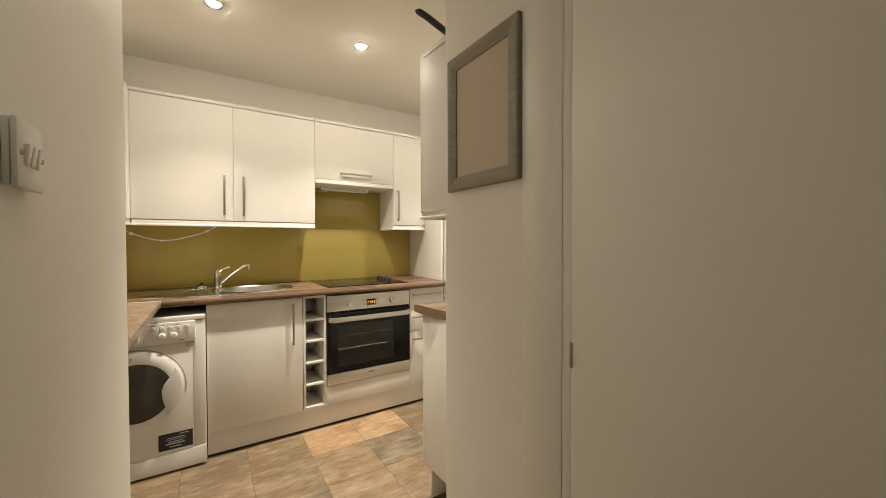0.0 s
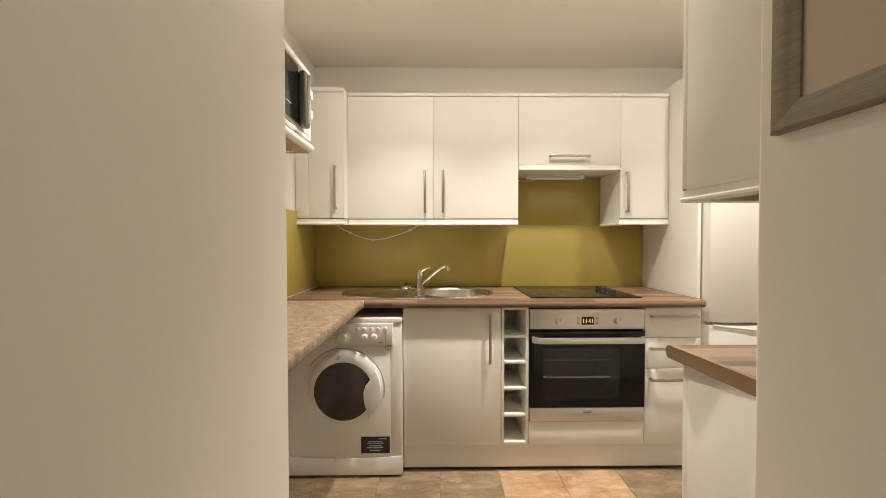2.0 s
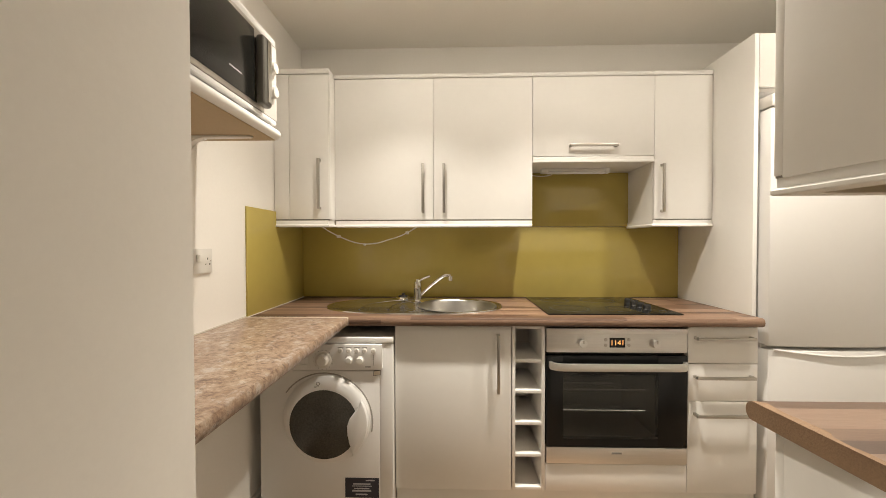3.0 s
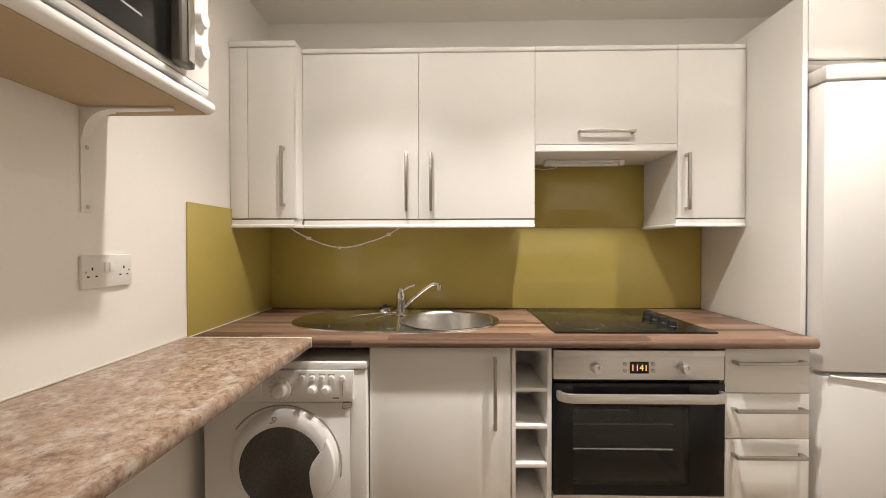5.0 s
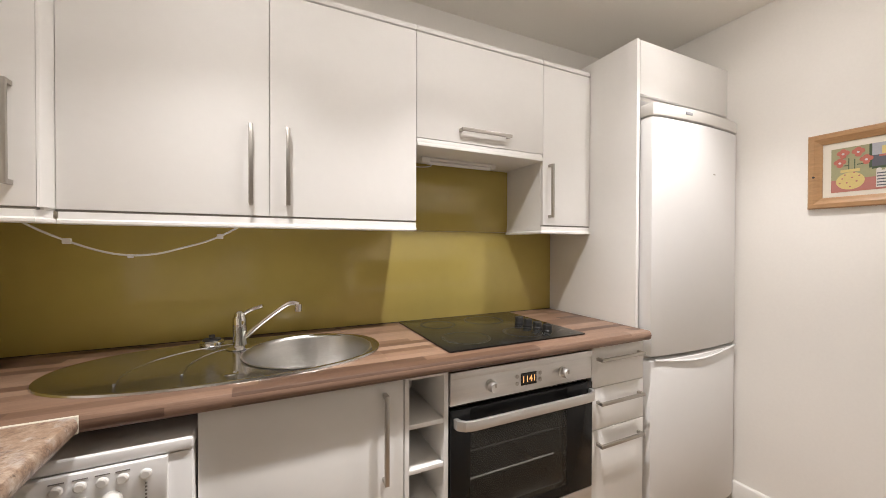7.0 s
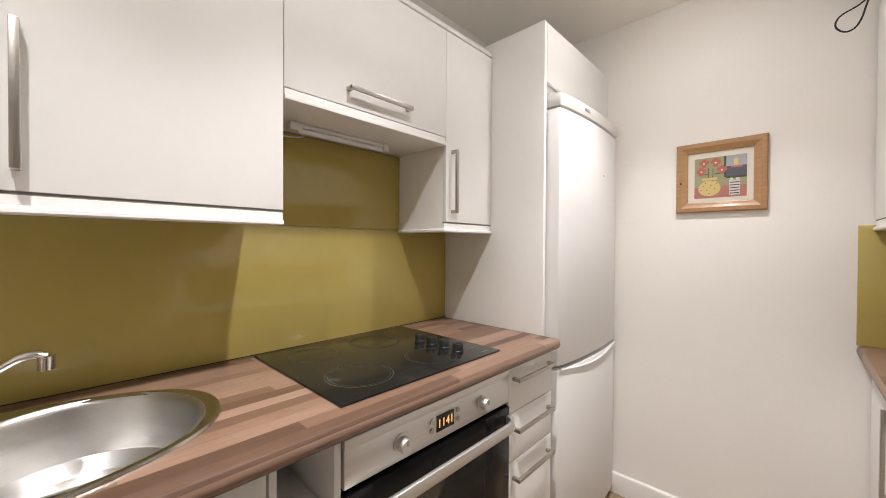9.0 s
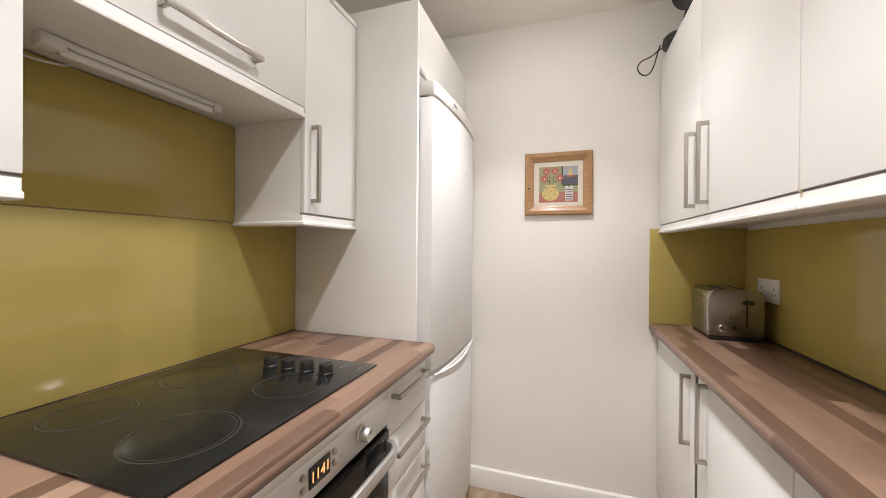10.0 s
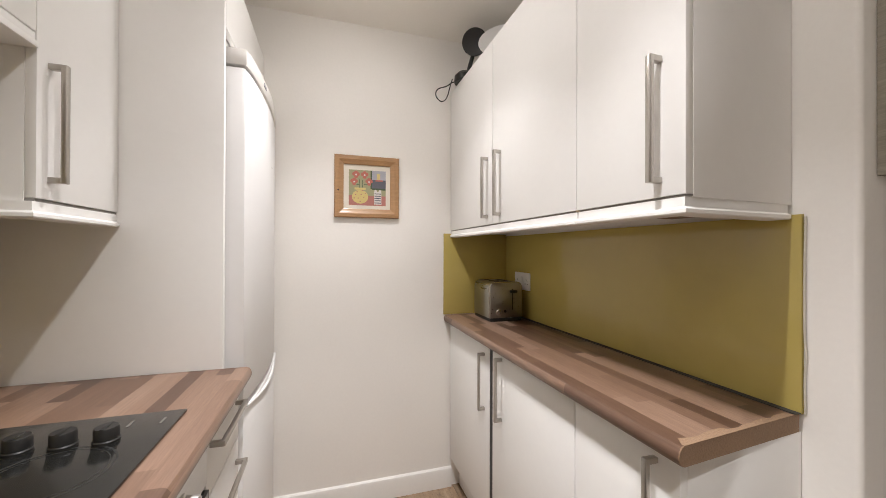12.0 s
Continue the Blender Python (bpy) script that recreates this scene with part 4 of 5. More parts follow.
narrow_top = thing("worktop", (1.5, 1.37, WT_B), "narrow brown wood-stave worktop with a raw cut end", "worktop")


def skewed(bm):
    """Slants the open end of the narrow worktop: it is cut back a little towards the wall."""
    for v in bm.verts:
        if v.co.x < 0.9:
            v.co.x += 0.028 * (1.585 - v.co.y) / 0.3655
    return bm


part("top", skewed(prism(nose(1.585, SOUTH + 0.0095, 1), "x", 0.850, 2.2255)), STAVES, narrow_top)
part("cut_end", skewed(prism([(y * 0.998 + 0.0028, 0.899 + (z - 0.899) * 0.985) for y, z in nose(1.585, SOUTH + 0.0095, 1)], "x", 0.8475, 0.8502)), CHIP, narrow_top, "raw chipboard cut edge")


frayed = random.Random(5)
inner = [(0.860 + frayed.uniform(-0.003, 0.004) + (0.006 if i > 9 else 0.0), SOUTH + 0.030 + 0.021 * i + frayed.uniform(-0.006, 0.006)) for i in range(16)]
part("worn_edge", skewed(prism([(0.8475, 1.572), (0.8475, SOUTH + 0.027)] + inner + [(0.853, 1.572)], "z", WT_T - 0.001, WT_T + 0.0006)), CHIP, narrow_top, "frayed strip where the laminate has broken away")


def right_unit(x0, x1, upper, door_xs, handles, label):
    if upper:
        u = thing("wall_cabinet", ((x0 + x1) / 2, 1.36, 1.32), label, "cabinet", "wall cabinets over the narrow worktop")
        skew = 0.027 if x0 < 0.9 else 0.0
        part("carcass", prism([(x0, RF - DOOR - 0.001), (x1, RF - DOOR - 0.001), (x1, SOUTH + 0.0022), (x0 + skew, SOUTH + 0.0022)], "z", 1.362, 2.086, 0.001), WHITE, u)
        z0, z1, hz = UP_B + 0.007, 2.1055, 1.519
        if skew:
            part("light_pelmet", turned_pelmet([(x1, RF + 0.003), (x0 - 0.003, RF + 0.003), (x0 + skew - 0.004, SOUTH + 0.0105)], 0.009), WHITE, u)
        else:
            part("light_pelmet", pelmet(x0, x1, RF + 0.003, 1, 0.009), WHITE, u)
        part("cornice", box(x0 + 0.001, x1, 1.25, RF - DOOR - 0.002, 2.087, 2.106, 0.002), WHITE, u)
        # Shade of the gap under these doors, put in as a grey strip.
        part("gap_shade_strip", box(x0 + 0.001, x1, RF - DOOR - 0.0008, RF - 0.0035, 1.3628, 1.3664), GAP_SHADE, u)
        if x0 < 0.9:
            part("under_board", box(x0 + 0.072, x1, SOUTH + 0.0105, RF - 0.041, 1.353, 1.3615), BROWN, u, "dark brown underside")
    else:
        u = thing("base_cabinet", ((x0 + x1) / 2, 1.36, 0.0), label, "cabinet", "base cabinets under the narrow worktop")
        part("carcass", carcass(x0, x1, SOUTH + 0.0022, RF - DOOR - 0.001, 0.15, 0.8795), WHITE, u)
        z0, z1, hz = (0.140, 0.864, 0.737) if 1.1815 < x0 < 1.7 else (0.155, 0.8775, 0.7155 if x0 > 1.7 else 0.735)
    for (a, b), hx in zip(door_xs, handles):
        dd = part("door", box(a, b, RF - DOOR - 0.0008, RF, z0, z1, 0.0015), WHITE, u)
        bar_handle("handle", (hx, RF, hz), 0.25 if upper else 0.238, "z", 1, dd)
    return u


end_unit = right_unit(0.866, 1.176, True, [(0.8663, 1.1755)], [0.921], "white wall cabinet at the open end of the run")
part("worn_corner", box(1.1690, 1.1775, RF - 0.006, RF + 0.0012, 1.3625, 1.3672, 0.0006), UNDER, end_unit, "chipped tan door corner")
right_unit(1.1775, 2.2255, True, [(1.1785, 1.698), (1.701, 2.223)], [1.630, 1.745], "white double-door wall cabinet in the corner")
right_unit(0.876, 1.181, False, [(0.8763, 1.1795)], [0.930], "white base cabinet at the open end of the run")
right_unit(1.182, 1.694, False, [(1.1835, 1.692)], [1.613], "white base cabinet with its door slightly dropped")
right_unit(1.7225, 2.2255, False, [(1.7225, 2.223)], [1.772], "white base cabinet in the corner")
# Black box fills the open gap and carries its shade as colour.
single("gap_filler", box(1.6945, 1.7222, 1.40, RF - 0.003, 0.142, 0.8775), DARK, (1.704, 1.5, 0.15), "dark filler standing for the shade between two base cabinets", "trim", kind="structure")
single("plinth", box(0.885, 2.22, 1.48, 1.495, 0.004, 0.149, 0.001), WHITE, (1.5, 1.49, 0.0), "white plinth under the narrow base units", "plinth")
single("sealant", merged(tube([(x, SOUTH + 0.004, z) for x, z in ((0.868, 0.920), (0.8695, 1.0), (0.866, 1.04), (0.8695, 1.08), (0.870, 1.2), (0.8675, 1.335))], 0.0022, 8, 1)), SILICONE, (0.868, SOUTH, 0.93), "ragged bead of sealant at the splashback edge", "sealant")


# ---- loose things ----
# microwave on its shelf
shelf = thing("wall_shelf", (-0.50, 1.85, 1.60), "white wall shelf with rounded edge on brackets", "shelf")
prof = [(-0.654, 1.600), (-0.372, 1.600)] + [(-0.372 + 0.018 * math.cos(radians(a)), 1.617 + 0.017 * math.sin(radians(a))) for a in range(-90, 91, 22)] + [(-0.654, 1.634)]
part("board", prism(prof, "y", 1.445, 2.095, 0.006), WHITE, shelf)
part("underside", box(-0.652, -0.374, 1.45, 2.088, 1.5975, 1.5995), UNDER, shelf, "raw tan underside")
for by in (1.56, 2.030):
    fillet = [(-0.6503, 1.5903), (-0.6503, 1.52)] + [(-0.585 - 0.063 * math.cos(radians(a)), 1.520 + 0.068 * math.sin(radians(a))) for a in range(6, 91, 12)] + [(-0.585, 1.5903)]
    br = part("bracket", merged(box(-0.6545, -0.6505, by - 0.015, by + 0.015, 1.33, 1.597, 0.0015), prism([(-0.6505, by - 0.015), (-0.6505, by + 0.015), (-0.43, by + 0.008), (-0.42, by), (-0.43, by - 0.008)], "z", 1.5905, 1.597, 0.001),
                                prism(fillet, "y", by - 0.013, by + 0.013)), GLOSS, shelf, "white metal shelf bracket")
    for sz in (1.345, 1.497):
        part("screw", rod((-0.6505, by, sz), 0.0055, 0.003, "x"), NICKEL, br)
MX = -0.362
mw = thing("microwave", (-0.5, 1.85, 1.634), "white microwave oven with dark glass door on the shelf", "microwave")
part("body", box(-0.652, MX - 0.022, 1.60, 2.075, 1.646, 1.930, 0.01, 3), ENAMEL, mw)
part("top_rim", box(MX - 0.021, MX, 1.598, 2.077, 1.905, 1.934, 0.008, 3), ENAMEL, mw)
part("bottom_rim", box(MX - 0.021, MX, 1.598, 2.077, 1.644, 1.658, 0.004), ENAMEL, mw)
part("control_panel", box(MX - 0.021, MX + 0.001, 1.992, 2.077, 1.6585, 1.9045, 0.003), PLASTIC, mw)
for z in (1.745, 1.825):
    part("knob", lathe([(0.022, 0), (0.021, 0.006), (0.017, 0.016), (0, 0.018)], (MX + 0.001, 2.042, z), "x", 24), PLASTIC, mw)
mdoor = part("door", box(MX - 0.021, MX + 0.002, 1.60, 1.9905, 1.6585, 1.9045, 0.003), NICKEL, mw, "metal-edged dark glass door")
part("window", box(MX + 0.0021, MX + 0.004, 1.612, 1.93, 1.672, 1.892, 0.001), BLACK, mdoor)
mh = part("handle", box(MX + 0.0025, MX + 0.030, 1.936, 1.988, 1.668, 1.882, 0.009, 3), GREYPLASTIC, mdoor, "moulded grey plastic handle")
part("handle_strip", box(MX + 0.0295, MX + 0.0345, 1.957, 1.976, 1.680, 1.872, 0.002), CHROME, mh)
part("print_mark", box(MX + 0.0041, MX + 0.0046, 1.80, 1.86, 1.722, 1.7265), PRINT, mdoor)
for fx in (-0.62, -0.41):
    for fy in (1.64, 2.03):
        part("foot", rod((fx, fy, 1.6342), 0.012, 0.012), DARK, mw)


def socket_plate(name, base, along, normal, w, h, gangs, label):
    """A moulded plate on a wall: along and normal are unit vectors, gangs the sockets on it."""
    m = Matrix((Vector(along), (0, 0, 1), Vector(normal))).transposed().to_4x4()
    m.translation = base

    def at(bm):
        bmesh.ops.transform(bm, matrix=m, verts=bm.verts[:])
        bmesh.ops.recalc_face_normals(bm, faces=bm.faces[:])
        return bm

    s = thing(name, base, label, "socket")
    part("plate", at(box(-w / 2, w / 2, -h / 2, h / 2, 0, 0.009, 0.003)), PLASTIC, s)
    for gx in gangs:
        part("switch", at(box(gx * 0.16 - 0.006, gx * 0.16 + 0.006, -0.002, 0.024, 0.008, 0.0130, 0.002)), PLASTIC, s)
        for hx, hz, hw, hh in ((0, 0.012, 0.002, 0.004), (-0.011, -0.008, 0.0032, 0.002), (0.011, -0.008, 0.0032, 0.002)):
            part("pin_hole", at(box(gx + hx - hw, gx + hx + hw, hz - hh - 0.004, hz + hh - 0.004, 0.0088, 0.0094)), DARK, s)
    for side in (-1, 1):
        part("screw", at(rod((side * (w / 2 - 0.010), 0, 0.0088), 0.003, 0.001, "z", 0.0003)), NICKEL, s)
    return s


socket_plate("double_socket", (LEFT + 0.0005, 2.082, 1.176), (0, 1, 0), (1, 0, 0), 0.146, 0.088, (-0.046, 0.046), "white plastic double wall socket in the alcove")
socket_plate("double_socket", (2.032, SOUTH + 0.0095, 1.105), (-1, 0, 0), (0, 1, 0), 0.146, 0.088, (-0.046, 0.046), "white plastic double socket on the olive splashback")

SY, SZ = 0.690, 1.331
sw = thing("light_switch", (HALL_L, SY, SZ), "white plastic three-gang light switch on the hall wall", "light switch")
part("back_box", box(HALL_L + 0.0005, HALL_L + 0.008, SY - 0.0415, SY + 0.0415, SZ - 0.0415, SZ + 0.0415, 0.002), PLASTIC, sw)
part("plate", box(HALL_L + 0.0081, HALL_L + 0.015, SY - 0.043, SY + 0.043, SZ - 0.043, SZ + 0.043, 0.003), PLASTIC, sw)
for dy in (-0.017, 0.0, 0.017):
    part("rocker", prism([(HALL_L + 0.0148, SZ - 0.014), (HALL_L + 0.0162, SZ - 0.014), (HALL_L + 0.0200, SZ + 0.013), (HALL_L + 0.0148, SZ + 0.013)], "y", SY + dy - 0.006, SY + dy + 0.006, 0.0008), PLASTIC, sw)
for dy in (-0.033, 0.033):
    part("screw", rod((HALL_L + 0.0148, SY + dy, SZ), 0.0035, 0.0012, "x"), NICKEL, sw)


# toaster
TX0, TX1, TY0, TY1, TT = 1.962, 2.160, 1.262, 1.437, 1.108
toaster = thing("toaster", (2.05, 1.34, WT_T), "two-slice brushed steel toaster with black base", "toaster")
arch = [(TY0, 0.936), (TY1, 0.936), (TY1, TT - 0.03)] + [(TY1 - 0.03 + 0.03 * math.cos(radians(a)), TT - 0.03 + 0.03 * math.sin(radians(a))) for a in (15, 30, 45, 60, 75, 90)]
arch += [(TY0 + 0.03 + 0.03 * math.cos(radians(a)), TT - 0.03 + 0.03 * math.sin(radians(a))) for a in (90, 105, 120, 135, 150, 165, 180)]
part("shell", prism(arch, "x", TX0 + 0.010, TX1, 0.004), DULL, toaster)
part("end_cap", prism([((y - 1.3495) * 0.98 + 1.3495, (z - 0.93) * 0.985 + 0.93) for y, z in arch], "x", TX0, TX0 + 0.0098, 0.003), DULL, toaster, "dull grey front cap")
part("base", box(TX0 + 0.004, TX1 - 0.002, TY0 + 0.004, TY1 - 0.004, 0.9185, 0.9355, 0.004), DARK, toaster)
part("slot", box(TX0 + 0.035, TX1 - 0.02, TY0 + 0.042, TY0 + 0.064, TT - 0.001, TT + 0.0012), DARK, toaster)
part("slot", box(TX0 + 0.035, TX1 - 0.02, TY0 + 0.108, TY0 + 0.130, TT - 0.001, TT + 0.0012), DARK, toaster)
part("lever_slot", box(TX0 - 0.0008, TX0 + 0.001, TY0 + 0.052, TY0 + 0.058, 0.972, 1.075), DARK, toaster)
part("lever", box(TX0 - 0.020, TX0 - 0.0009, TY0 + 0.038, TY0 + 0.072, 1.056, 1.070, 0.004), DARK, toaster)
part("dial", lathe([(0.014, 0), (0.013, 0.009), (0.009, 0.012), (0, 0.012)], (TX0, TY0 + 0.133, 0.966), "-x", 20), CHROME, toaster)
part("button", lathe([(0.007, 0), (0.006, 0.004), (0, 0.005)], (TX0, TY0 + 0.095, 0.968), "-x", 14), DARK, toaster)
part("edge_trim", prism([((y - 1.3495) * 1.012 + 1.3495, (z - 0.93) * 1.006 + 0.93) for y, z in arch], "x", TX0 + 0.0065, TX0 + 0.0115, 0.0012), CHROME, toaster, "polished edge round the front cap")

# picture on the end wall
PY0, PY1, PZ0, PZ1 = 1.830, 2.147, 1.422, 1.729


def mitred_frame(y0, y1, z0, z1, w, x_back, x_front, out):
    """Four mitred rails on a wall that faces along x."""
    o = [(y0, z0), (y1, z0), (y1, z1), (y0, z1)]
    i = [(y0 + w, z0 + w), (y1 - w, z0 + w), (y1 - w, z1 - w), (y0 + w, z1 - w)]
    rails = []
    for k in range(4):
        a, b, c, dd = o[k], o[(k + 1) % 4], i[(k + 1) % 4], i[k]
        bm = bmesh.new()
        mid = lambda p, q, f: (p[0] + (q[0] - p[0]) * f, p[1] + (q[1] - p[1]) * f)
        rows = []
        for f, depth in ((0.0, 0.0), (0.0, 0.8), (0.10, 1.0), (0.45, 1.0), (0.62, 0.78), (0.85, 0.72), (1.0, 0.55), (1.0, 0.0)):
            p, q = mid(a, dd, f), mid(b, c, f)
            x = x_back + (x_front - x_back) * depth
            rows.append((bm.verts.new((x, *p)), bm.verts.new((x, *q))))
        for r, s in zip(rows, rows[1:] + rows[:1]):
            bm.faces.new((r[0], r[1], s[1], s[0]))
        bm.faces.new([r[0] for r in rows]), bm.faces.new([r[1] for r in rows])
        bmesh.ops.recalc_face_normals(bm, faces=bm.faces[:])
        rails.append(bm)
    return rails


pic = thing("picture", (END - 0.002, 1.99, PZ0), "small pine-framed picture of red flowers in a yellow vase", "picture")
for r in mitred_frame(PY0, PY1, PZ0, PZ1, 0.044, END - 0.001, END - 0.022, -1):
    part("frame_rail", r, PINE, pic)
part("mount", box(END - 0.008, END - 0.003, PY0 + 0.043, PY1 - 0.043, PZ0 + 0.043, PZ1 - 0.043), PAPER, pic, "cream paper mount")
AX = END - 0.0082


def paint(name, colour):
    return surface(name, colour, 0.6, vary=0.12, grain=140)


SAGE, ROSE, YOLK, CORAL, SLATEBLUE, SKY, LEAF, BONE = (paint(n, c) for n, c in (("sage_paint", (0.33, 0.32, 0.18)), ("rose_paint", (0.43, 0.17, 0.14)), ("yolk_paint", (0.62, 0.49, 0.19)), ("coral_paint", (0.47, 0.14, 0.10)),
                                                       ("slate_blue_paint", (0.10, 0.10, 0.12)), ("sky_paint", (0.38, 0.38, 0.42)), ("leaf_paint", (0.06, 0.09, 0.045)), ("bone_paint", (0.65, 0.62, 0.58))))


def patch(u0, u1, v0, v1, lift, bevel=0.0):
    """A flat painted area of the print: u runs along the picture from its edge by the fridge, v up, both 0 to 1."""
    y = lambda u: 2.078 - 0.182 * u
    z = lambda v: 1.484 + 0.176 * v
    return box(AX - 0.0004 - lift * 0.0004, AX - lift * 0.0004, y(u1), y(u0), z(v0), z(v1))


def disc(u, v, r, lift, n=14, sy=1.0):
    y, z, r = 2.078 - 0.182 * u, 1.484 + 0.176 * v, r * 0.87
    return prism([(y + r * math.cos(2 * math.pi * i / n), z + sy * r * math.sin(2 * math.pi * i / n)) for i in range(n)], "x", AX - 0.0004 - lift * 0.0004, AX - lift * 0.0004)


art = part("print", patch(0, 1, 0, 1, 0), SAGE, pic, "print of flowers and striped jug by a harbour window")
part("tablecloth", patch(0, 1, 0, 0.28, 1), ROSE, art)
part("window_view", patch(0.58, 1, 0.48, 1, 1), SKY, art)
part("sea", patch(0.62, 1, 0.50, 0.74, 2), SLATEBLUE, art)
part("window_bar", merged(patch(0.58, 0.62, 0.48, 1, 2), patch(0.62, 1, 0.45, 0.50, 2)), LEAF, art)
part("boat", merged(patch(0.72, 0.92, 0.70, 0.74, 3)), CORAL, art)
part("sail", merged(patch(0.76, 0.84, 0.75, 0.92, 3)), YOLK, art)
part("vase", merged(disc(0.30, 0.24, 0.046, 3, 20, 0.85), patch(0.15, 0.45, 0.44, 0.50, 3)), YOLK, art)
part("vase_spots", merged(*[disc(u, v, 0.0035, 4, 8) for u, v in ((0.18, 0.30), (0.25, 0.20), (0.33, 0.31), (0.40, 0.22), (0.30, 0.11), (0.44, 0.34), (0.14, 0.2), (0.22, 0.38), (0.36, 0.42))]), ROSE, art)
part("stems", merged(patch(0.27, 0.285, 0.5, 0.75, 2), patch(0.36, 0.375, 0.5, 0.72, 2), patch(0.40, 0.50, 0.58, 0.60, 2), patch(0.20, 0.28, 0.58, 0.60, 2)), LEAF, art)
for u, v in ((0.19, 0.86), (0.42, 0.86), (0.14, 0.66), (0.54, 0.67)):
    part("flower", merged(*[disc(u + du, v + dv, 0.011, 4 + k * 0.2, 10) for k, (du, dv) in enumerate(((0.05, 0.02), (-0.05, 0.02), (0.0, -0.05), (0.0, 0.06)))]), CORAL, art)
    part("flower_centre", disc(u, v, 0.005, 6, 8), BONE, art)
part("striped_jug", merged(patch(0.68, 0.88, 0.04, 0.40, 3), disc(0.72, 0.42, 0.008, 3, 8), disc(0.84, 0.42, 0.008, 3, 8)), BONE, art)
part("jug_stripes", merged(*[patch(0.69, 0.87, 0.07 + 0.065 * i, 0.095 + 0.065 * i, 4) for i in range(5)]), SLATEBLUE, art)
part("knot", lathe([(0.004, 0), (0.0045, 0.0008), (0, 0.001)], (END - 0.0215, 2.128, 1.555), "-x", 12), DARK, pic)

# empty grey frame in the hall
GY0, GY1, GZ0, GZ1 = 0.790, 1.163, 1.408, 1.895
grey = thing("wall_picture", (HALL_R, 0.93, GZ0), "grey washed wood frame with blank beige board", "picture")
for r in mitred_frame(GY0, GY1, GZ0, GZ1, 0.048, HALL_R - 0.001, HALL_R - 0.020, -1):
    part("frame_rail", r, GREY_WOOD, grey)
part("board", box(HALL_R - 0.007, HALL_R - 0.002, GY0 + 0.047, GY1 - 0.047, GZ0 + 0.047, GZ1 - 0.047), BOARD, grey, "blank beige backing board")

# things kept on top of the wall cabinets
TOP = 2.1065
lamp_t = thing("desk_lamp", (2.10, 1.50, TOP), "small black desk lamp with round head", "lamp")
part("base", lathe([(0, 0), (0.050, 0), (0.053, 0.006), (0.050, 0.036), (0.034, 0.052), (0, 0.056)], (2.10, 1.518, TOP), "z", 28), DARK, lamp_t)
part("stem", tube([(2.10, 1.505, TOP + 0.04), (2.088, 1.49, TOP + 0.10), (2.07, 1.475, TOP + 0.17)], 0.010, 10, 1), DARK, lamp_t)
hb = lathe([(0, -0.014), (0.034, -0.010), (0.055, 0.008), (0.063, 0.032), (0.060, 0.034), (0, 0.020)], (0, 0, 0), "z", 28)
bmesh.ops.transform(hb, matrix=look((2.05, 1.480, TOP + 0.186), (1.2, 1.9, 1.9)) @ Euler((radians(180), 0, 0)).to_matrix().to_4x4(), verts=hb.verts[:])
part("head", hb, DARK, lamp_t)
part("cable", tube([(2.125, 1.535, TOP + 0.02), (2.13, 1.575, TOP + 0.012), (2.14, 1.60, TOP - 0.01), (2.15, 1.645, TOP - 0.02), (2.15, 1.66, TOP - 0.055), (2.15, 1.63, TOP - 0.09), (2.145, 1.598, TOP - 0.075), (2.14, 1.580, TOP + 0.0), (2.13, 1.572, TOP + 0.03)], 0.0028, 8, 2), DARK, lamp_t)
bowl = lathe([(0, 0), (0.04, 0.0), (0.05, 0.004), (0.095, 0.045), (0.115, 0.062), (0.118, 0.062), (0.098, 0.042), (0.05, 0.008), (0, 0.006)], (0, 0, 0), "z", 40)
bmesh.ops.transform(bowl, matrix=pose(1.90, 1.392, TOP + 0.117, 0, 62, 150), verts=bowl.verts[:])
low = min(v.co.z for v in bowl.verts)
bmesh.ops.translate(bowl, verts=bowl.verts[:], vec=(0, 0, TOP + 0.0005 - low))
single("bowl", bowl, ENAMEL, (1.985, 1.36, TOP), "white ceramic bowl propped on top of the cabinet", "bowl")
pan = thing("frying_pan", (1.08, 1.38, TOP), "black frying pan on top of the wall cabinet", "frying pan")
part("pan_body", lathe([(0, 0), (0.09, 0), (0.10, 0.004), (0.122, 0.042), (0.125, 0.042), (0.104, 0.008), (0, 0.006)], (1.06, 1.36, TOP), "z", 40), DARK, pan)
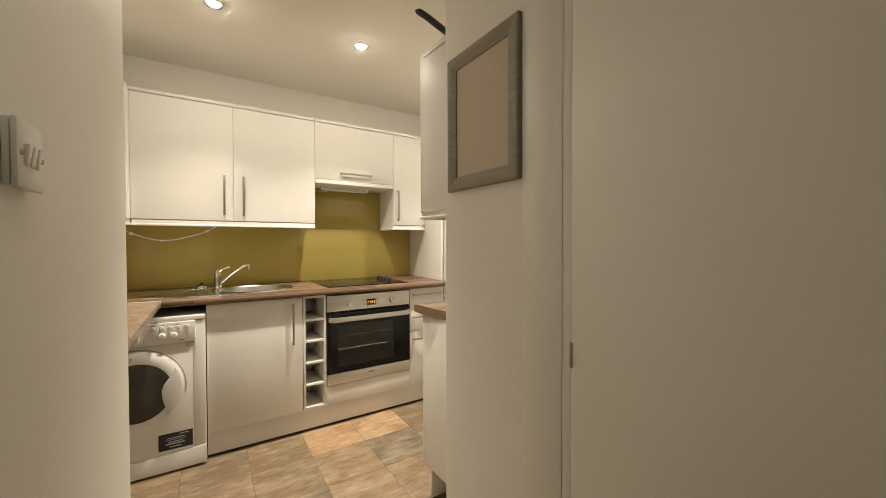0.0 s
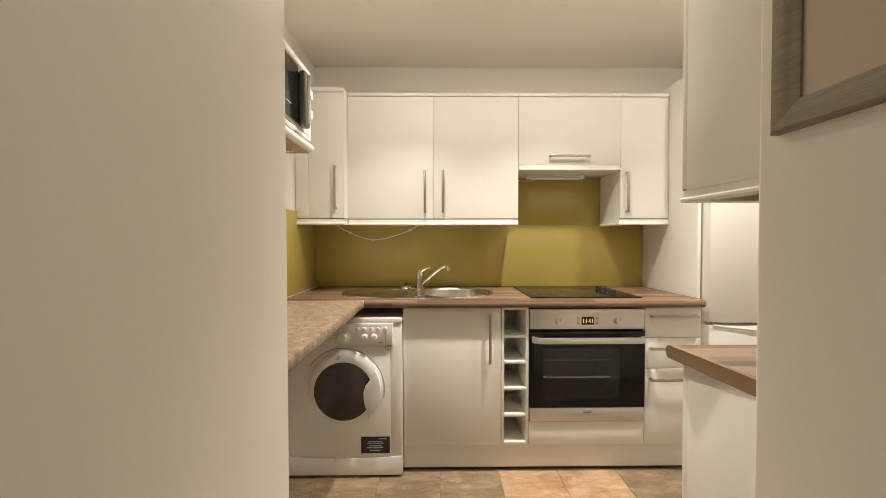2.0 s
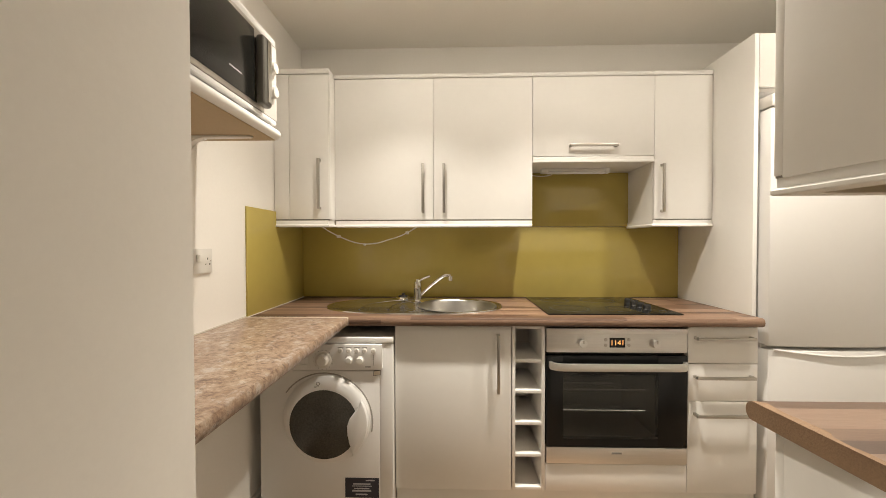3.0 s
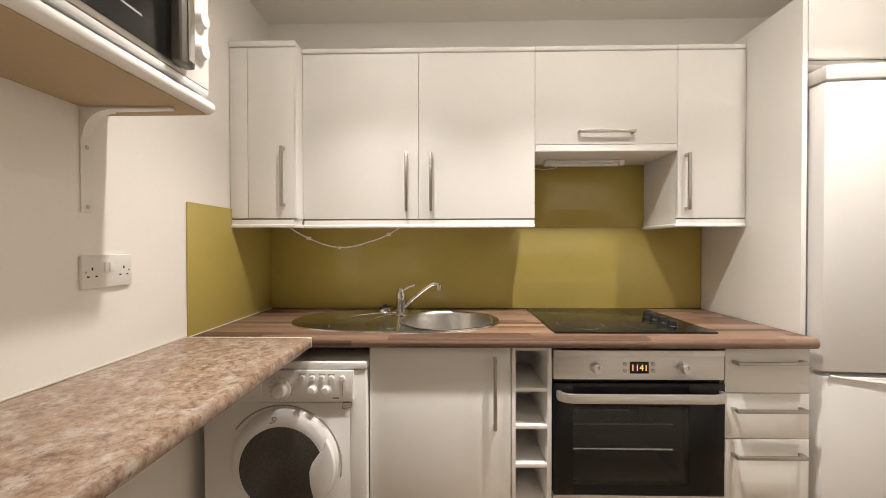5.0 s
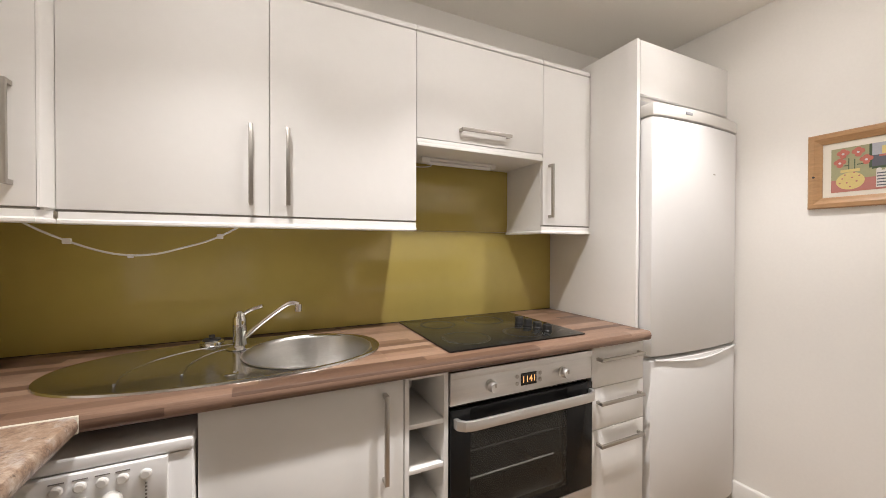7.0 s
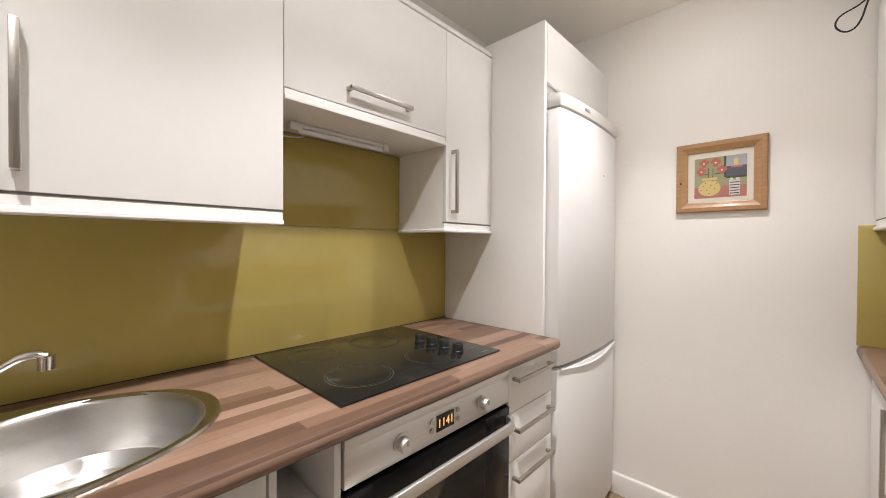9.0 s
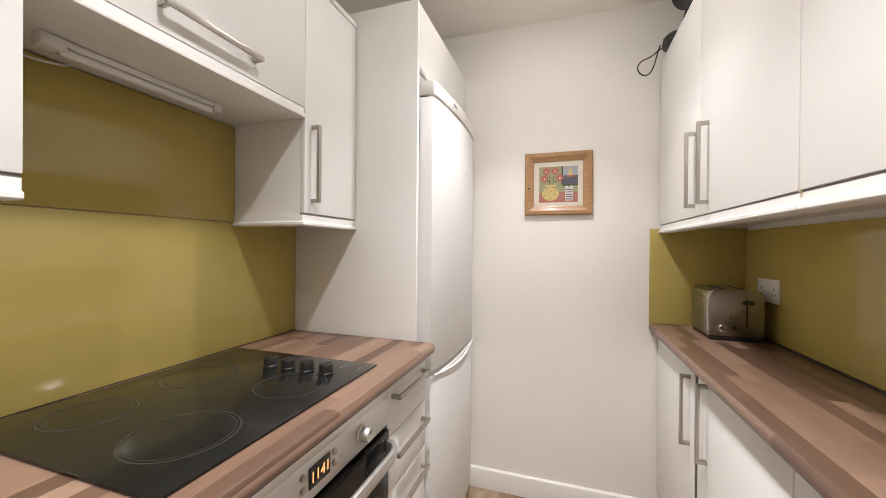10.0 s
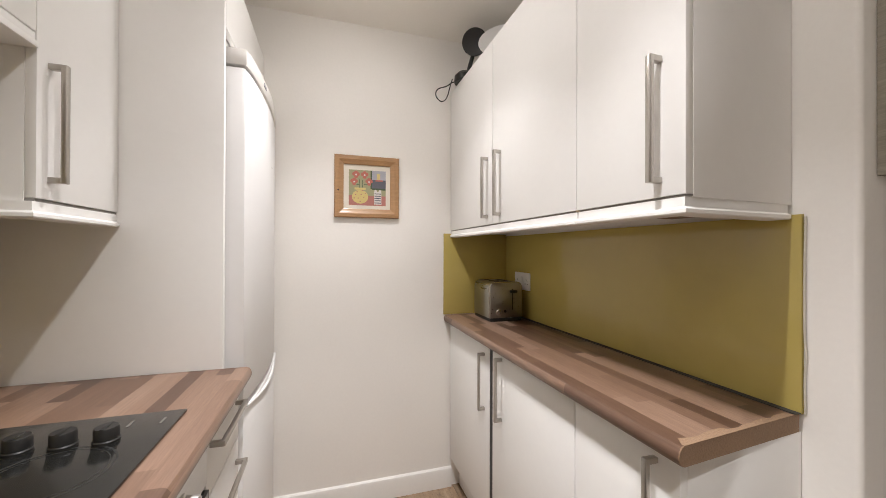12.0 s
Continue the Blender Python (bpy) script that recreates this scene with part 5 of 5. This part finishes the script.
part("handle", prism([(0.945, TOP + 0.030), (0.88, TOP + 0.050), (0.80, TOP + 0.078), (0.765, TOP + 0.086), (0.755, TOP + 0.098), (0.770, TOP + 0.106), (0.81, TOP + 0.098), (0.89, TOP + 0.070), (0.945, TOP + 0.045)], "y", 1.375, 1.397, 0.004), DARK, pan)


# ---- floor tiles ----
TILE, STEP, STEP_X = 0.3075, 0.3085, 0.3125
rng = random.Random(7)


def tile_mesh(w, d, seed, stone):
    """One riven slate tile: a shallow slab with a worn edge and a slightly uneven top."""
    r = random.Random(seed)
    bm = bmesh.new()
    j = lambda: r.uniform(-0.0012, 0.0012)
    low = [bm.verts.new((sx * w / 2, sy * d / 2, -0.006)) for sx, sy in ((-1, -1), (1, -1), (1, 1), (-1, 1))]
    rim = [bm.verts.new((v.co.x + j(), v.co.y + j(), -0.0013)) for v in low]
    top = [bm.verts.new((v.co.x * 0.988 + j(), v.co.y * 0.988 + j(), r.uniform(-0.0006, 0.0006))) for v in rim]
    bm.faces.new(top)
    for a, b in ((low, rim), (rim, top)):
        for i in range(4):
            bm.faces.new((a[i], a[(i + 1) % 4], b[(i + 1) % 4], b[i]))
    me = bpy.data.meshes.new("tile")
    bmesh.ops.recalc_face_normals(bm, faces=bm.faces[:])
    bm.to_mesh(me)
    bm.free()
    me.materials.append(stone)
    return me


kinds = [tile_mesh(0.3115, TILE, s, SLATE) for s in range(10)]
rusty = [tile_mesh(0.3115, TILE, s, RUST_SLATE) for s in (11, 12)]
greys = [tile_mesh(0.3115, TILE, s, GREY_SLATE) for s in (13, 14)]
RUSTY, GREYS = ((1, 0), (2, 0), (5, -1), (4, -3)), ((2, -1), (1, -4))
for iy in range(-12, 4):
    for ix in range(-3, 7):
        x, y = 0.180 + (ix + 0.5) * STEP_X, 2.147 + (iy + 0.5) * STEP
        if not (LEFT - 0.1 < x < END + 0.1 and -1.3 < y < 2.95) or (y < 1.0 and not HALL_L - 0.15 < x < HALL_R + 0.15):
            continue
        t = new("tile", rng.choice(rusty if (ix, iy) in RUSTY else greys if (ix, iy) in GREYS else kinds))
        t.location, t.rotation_euler = (x, y, 0.0), (0, 0, rng.randrange(2) * math.pi)
        t.parent = floor
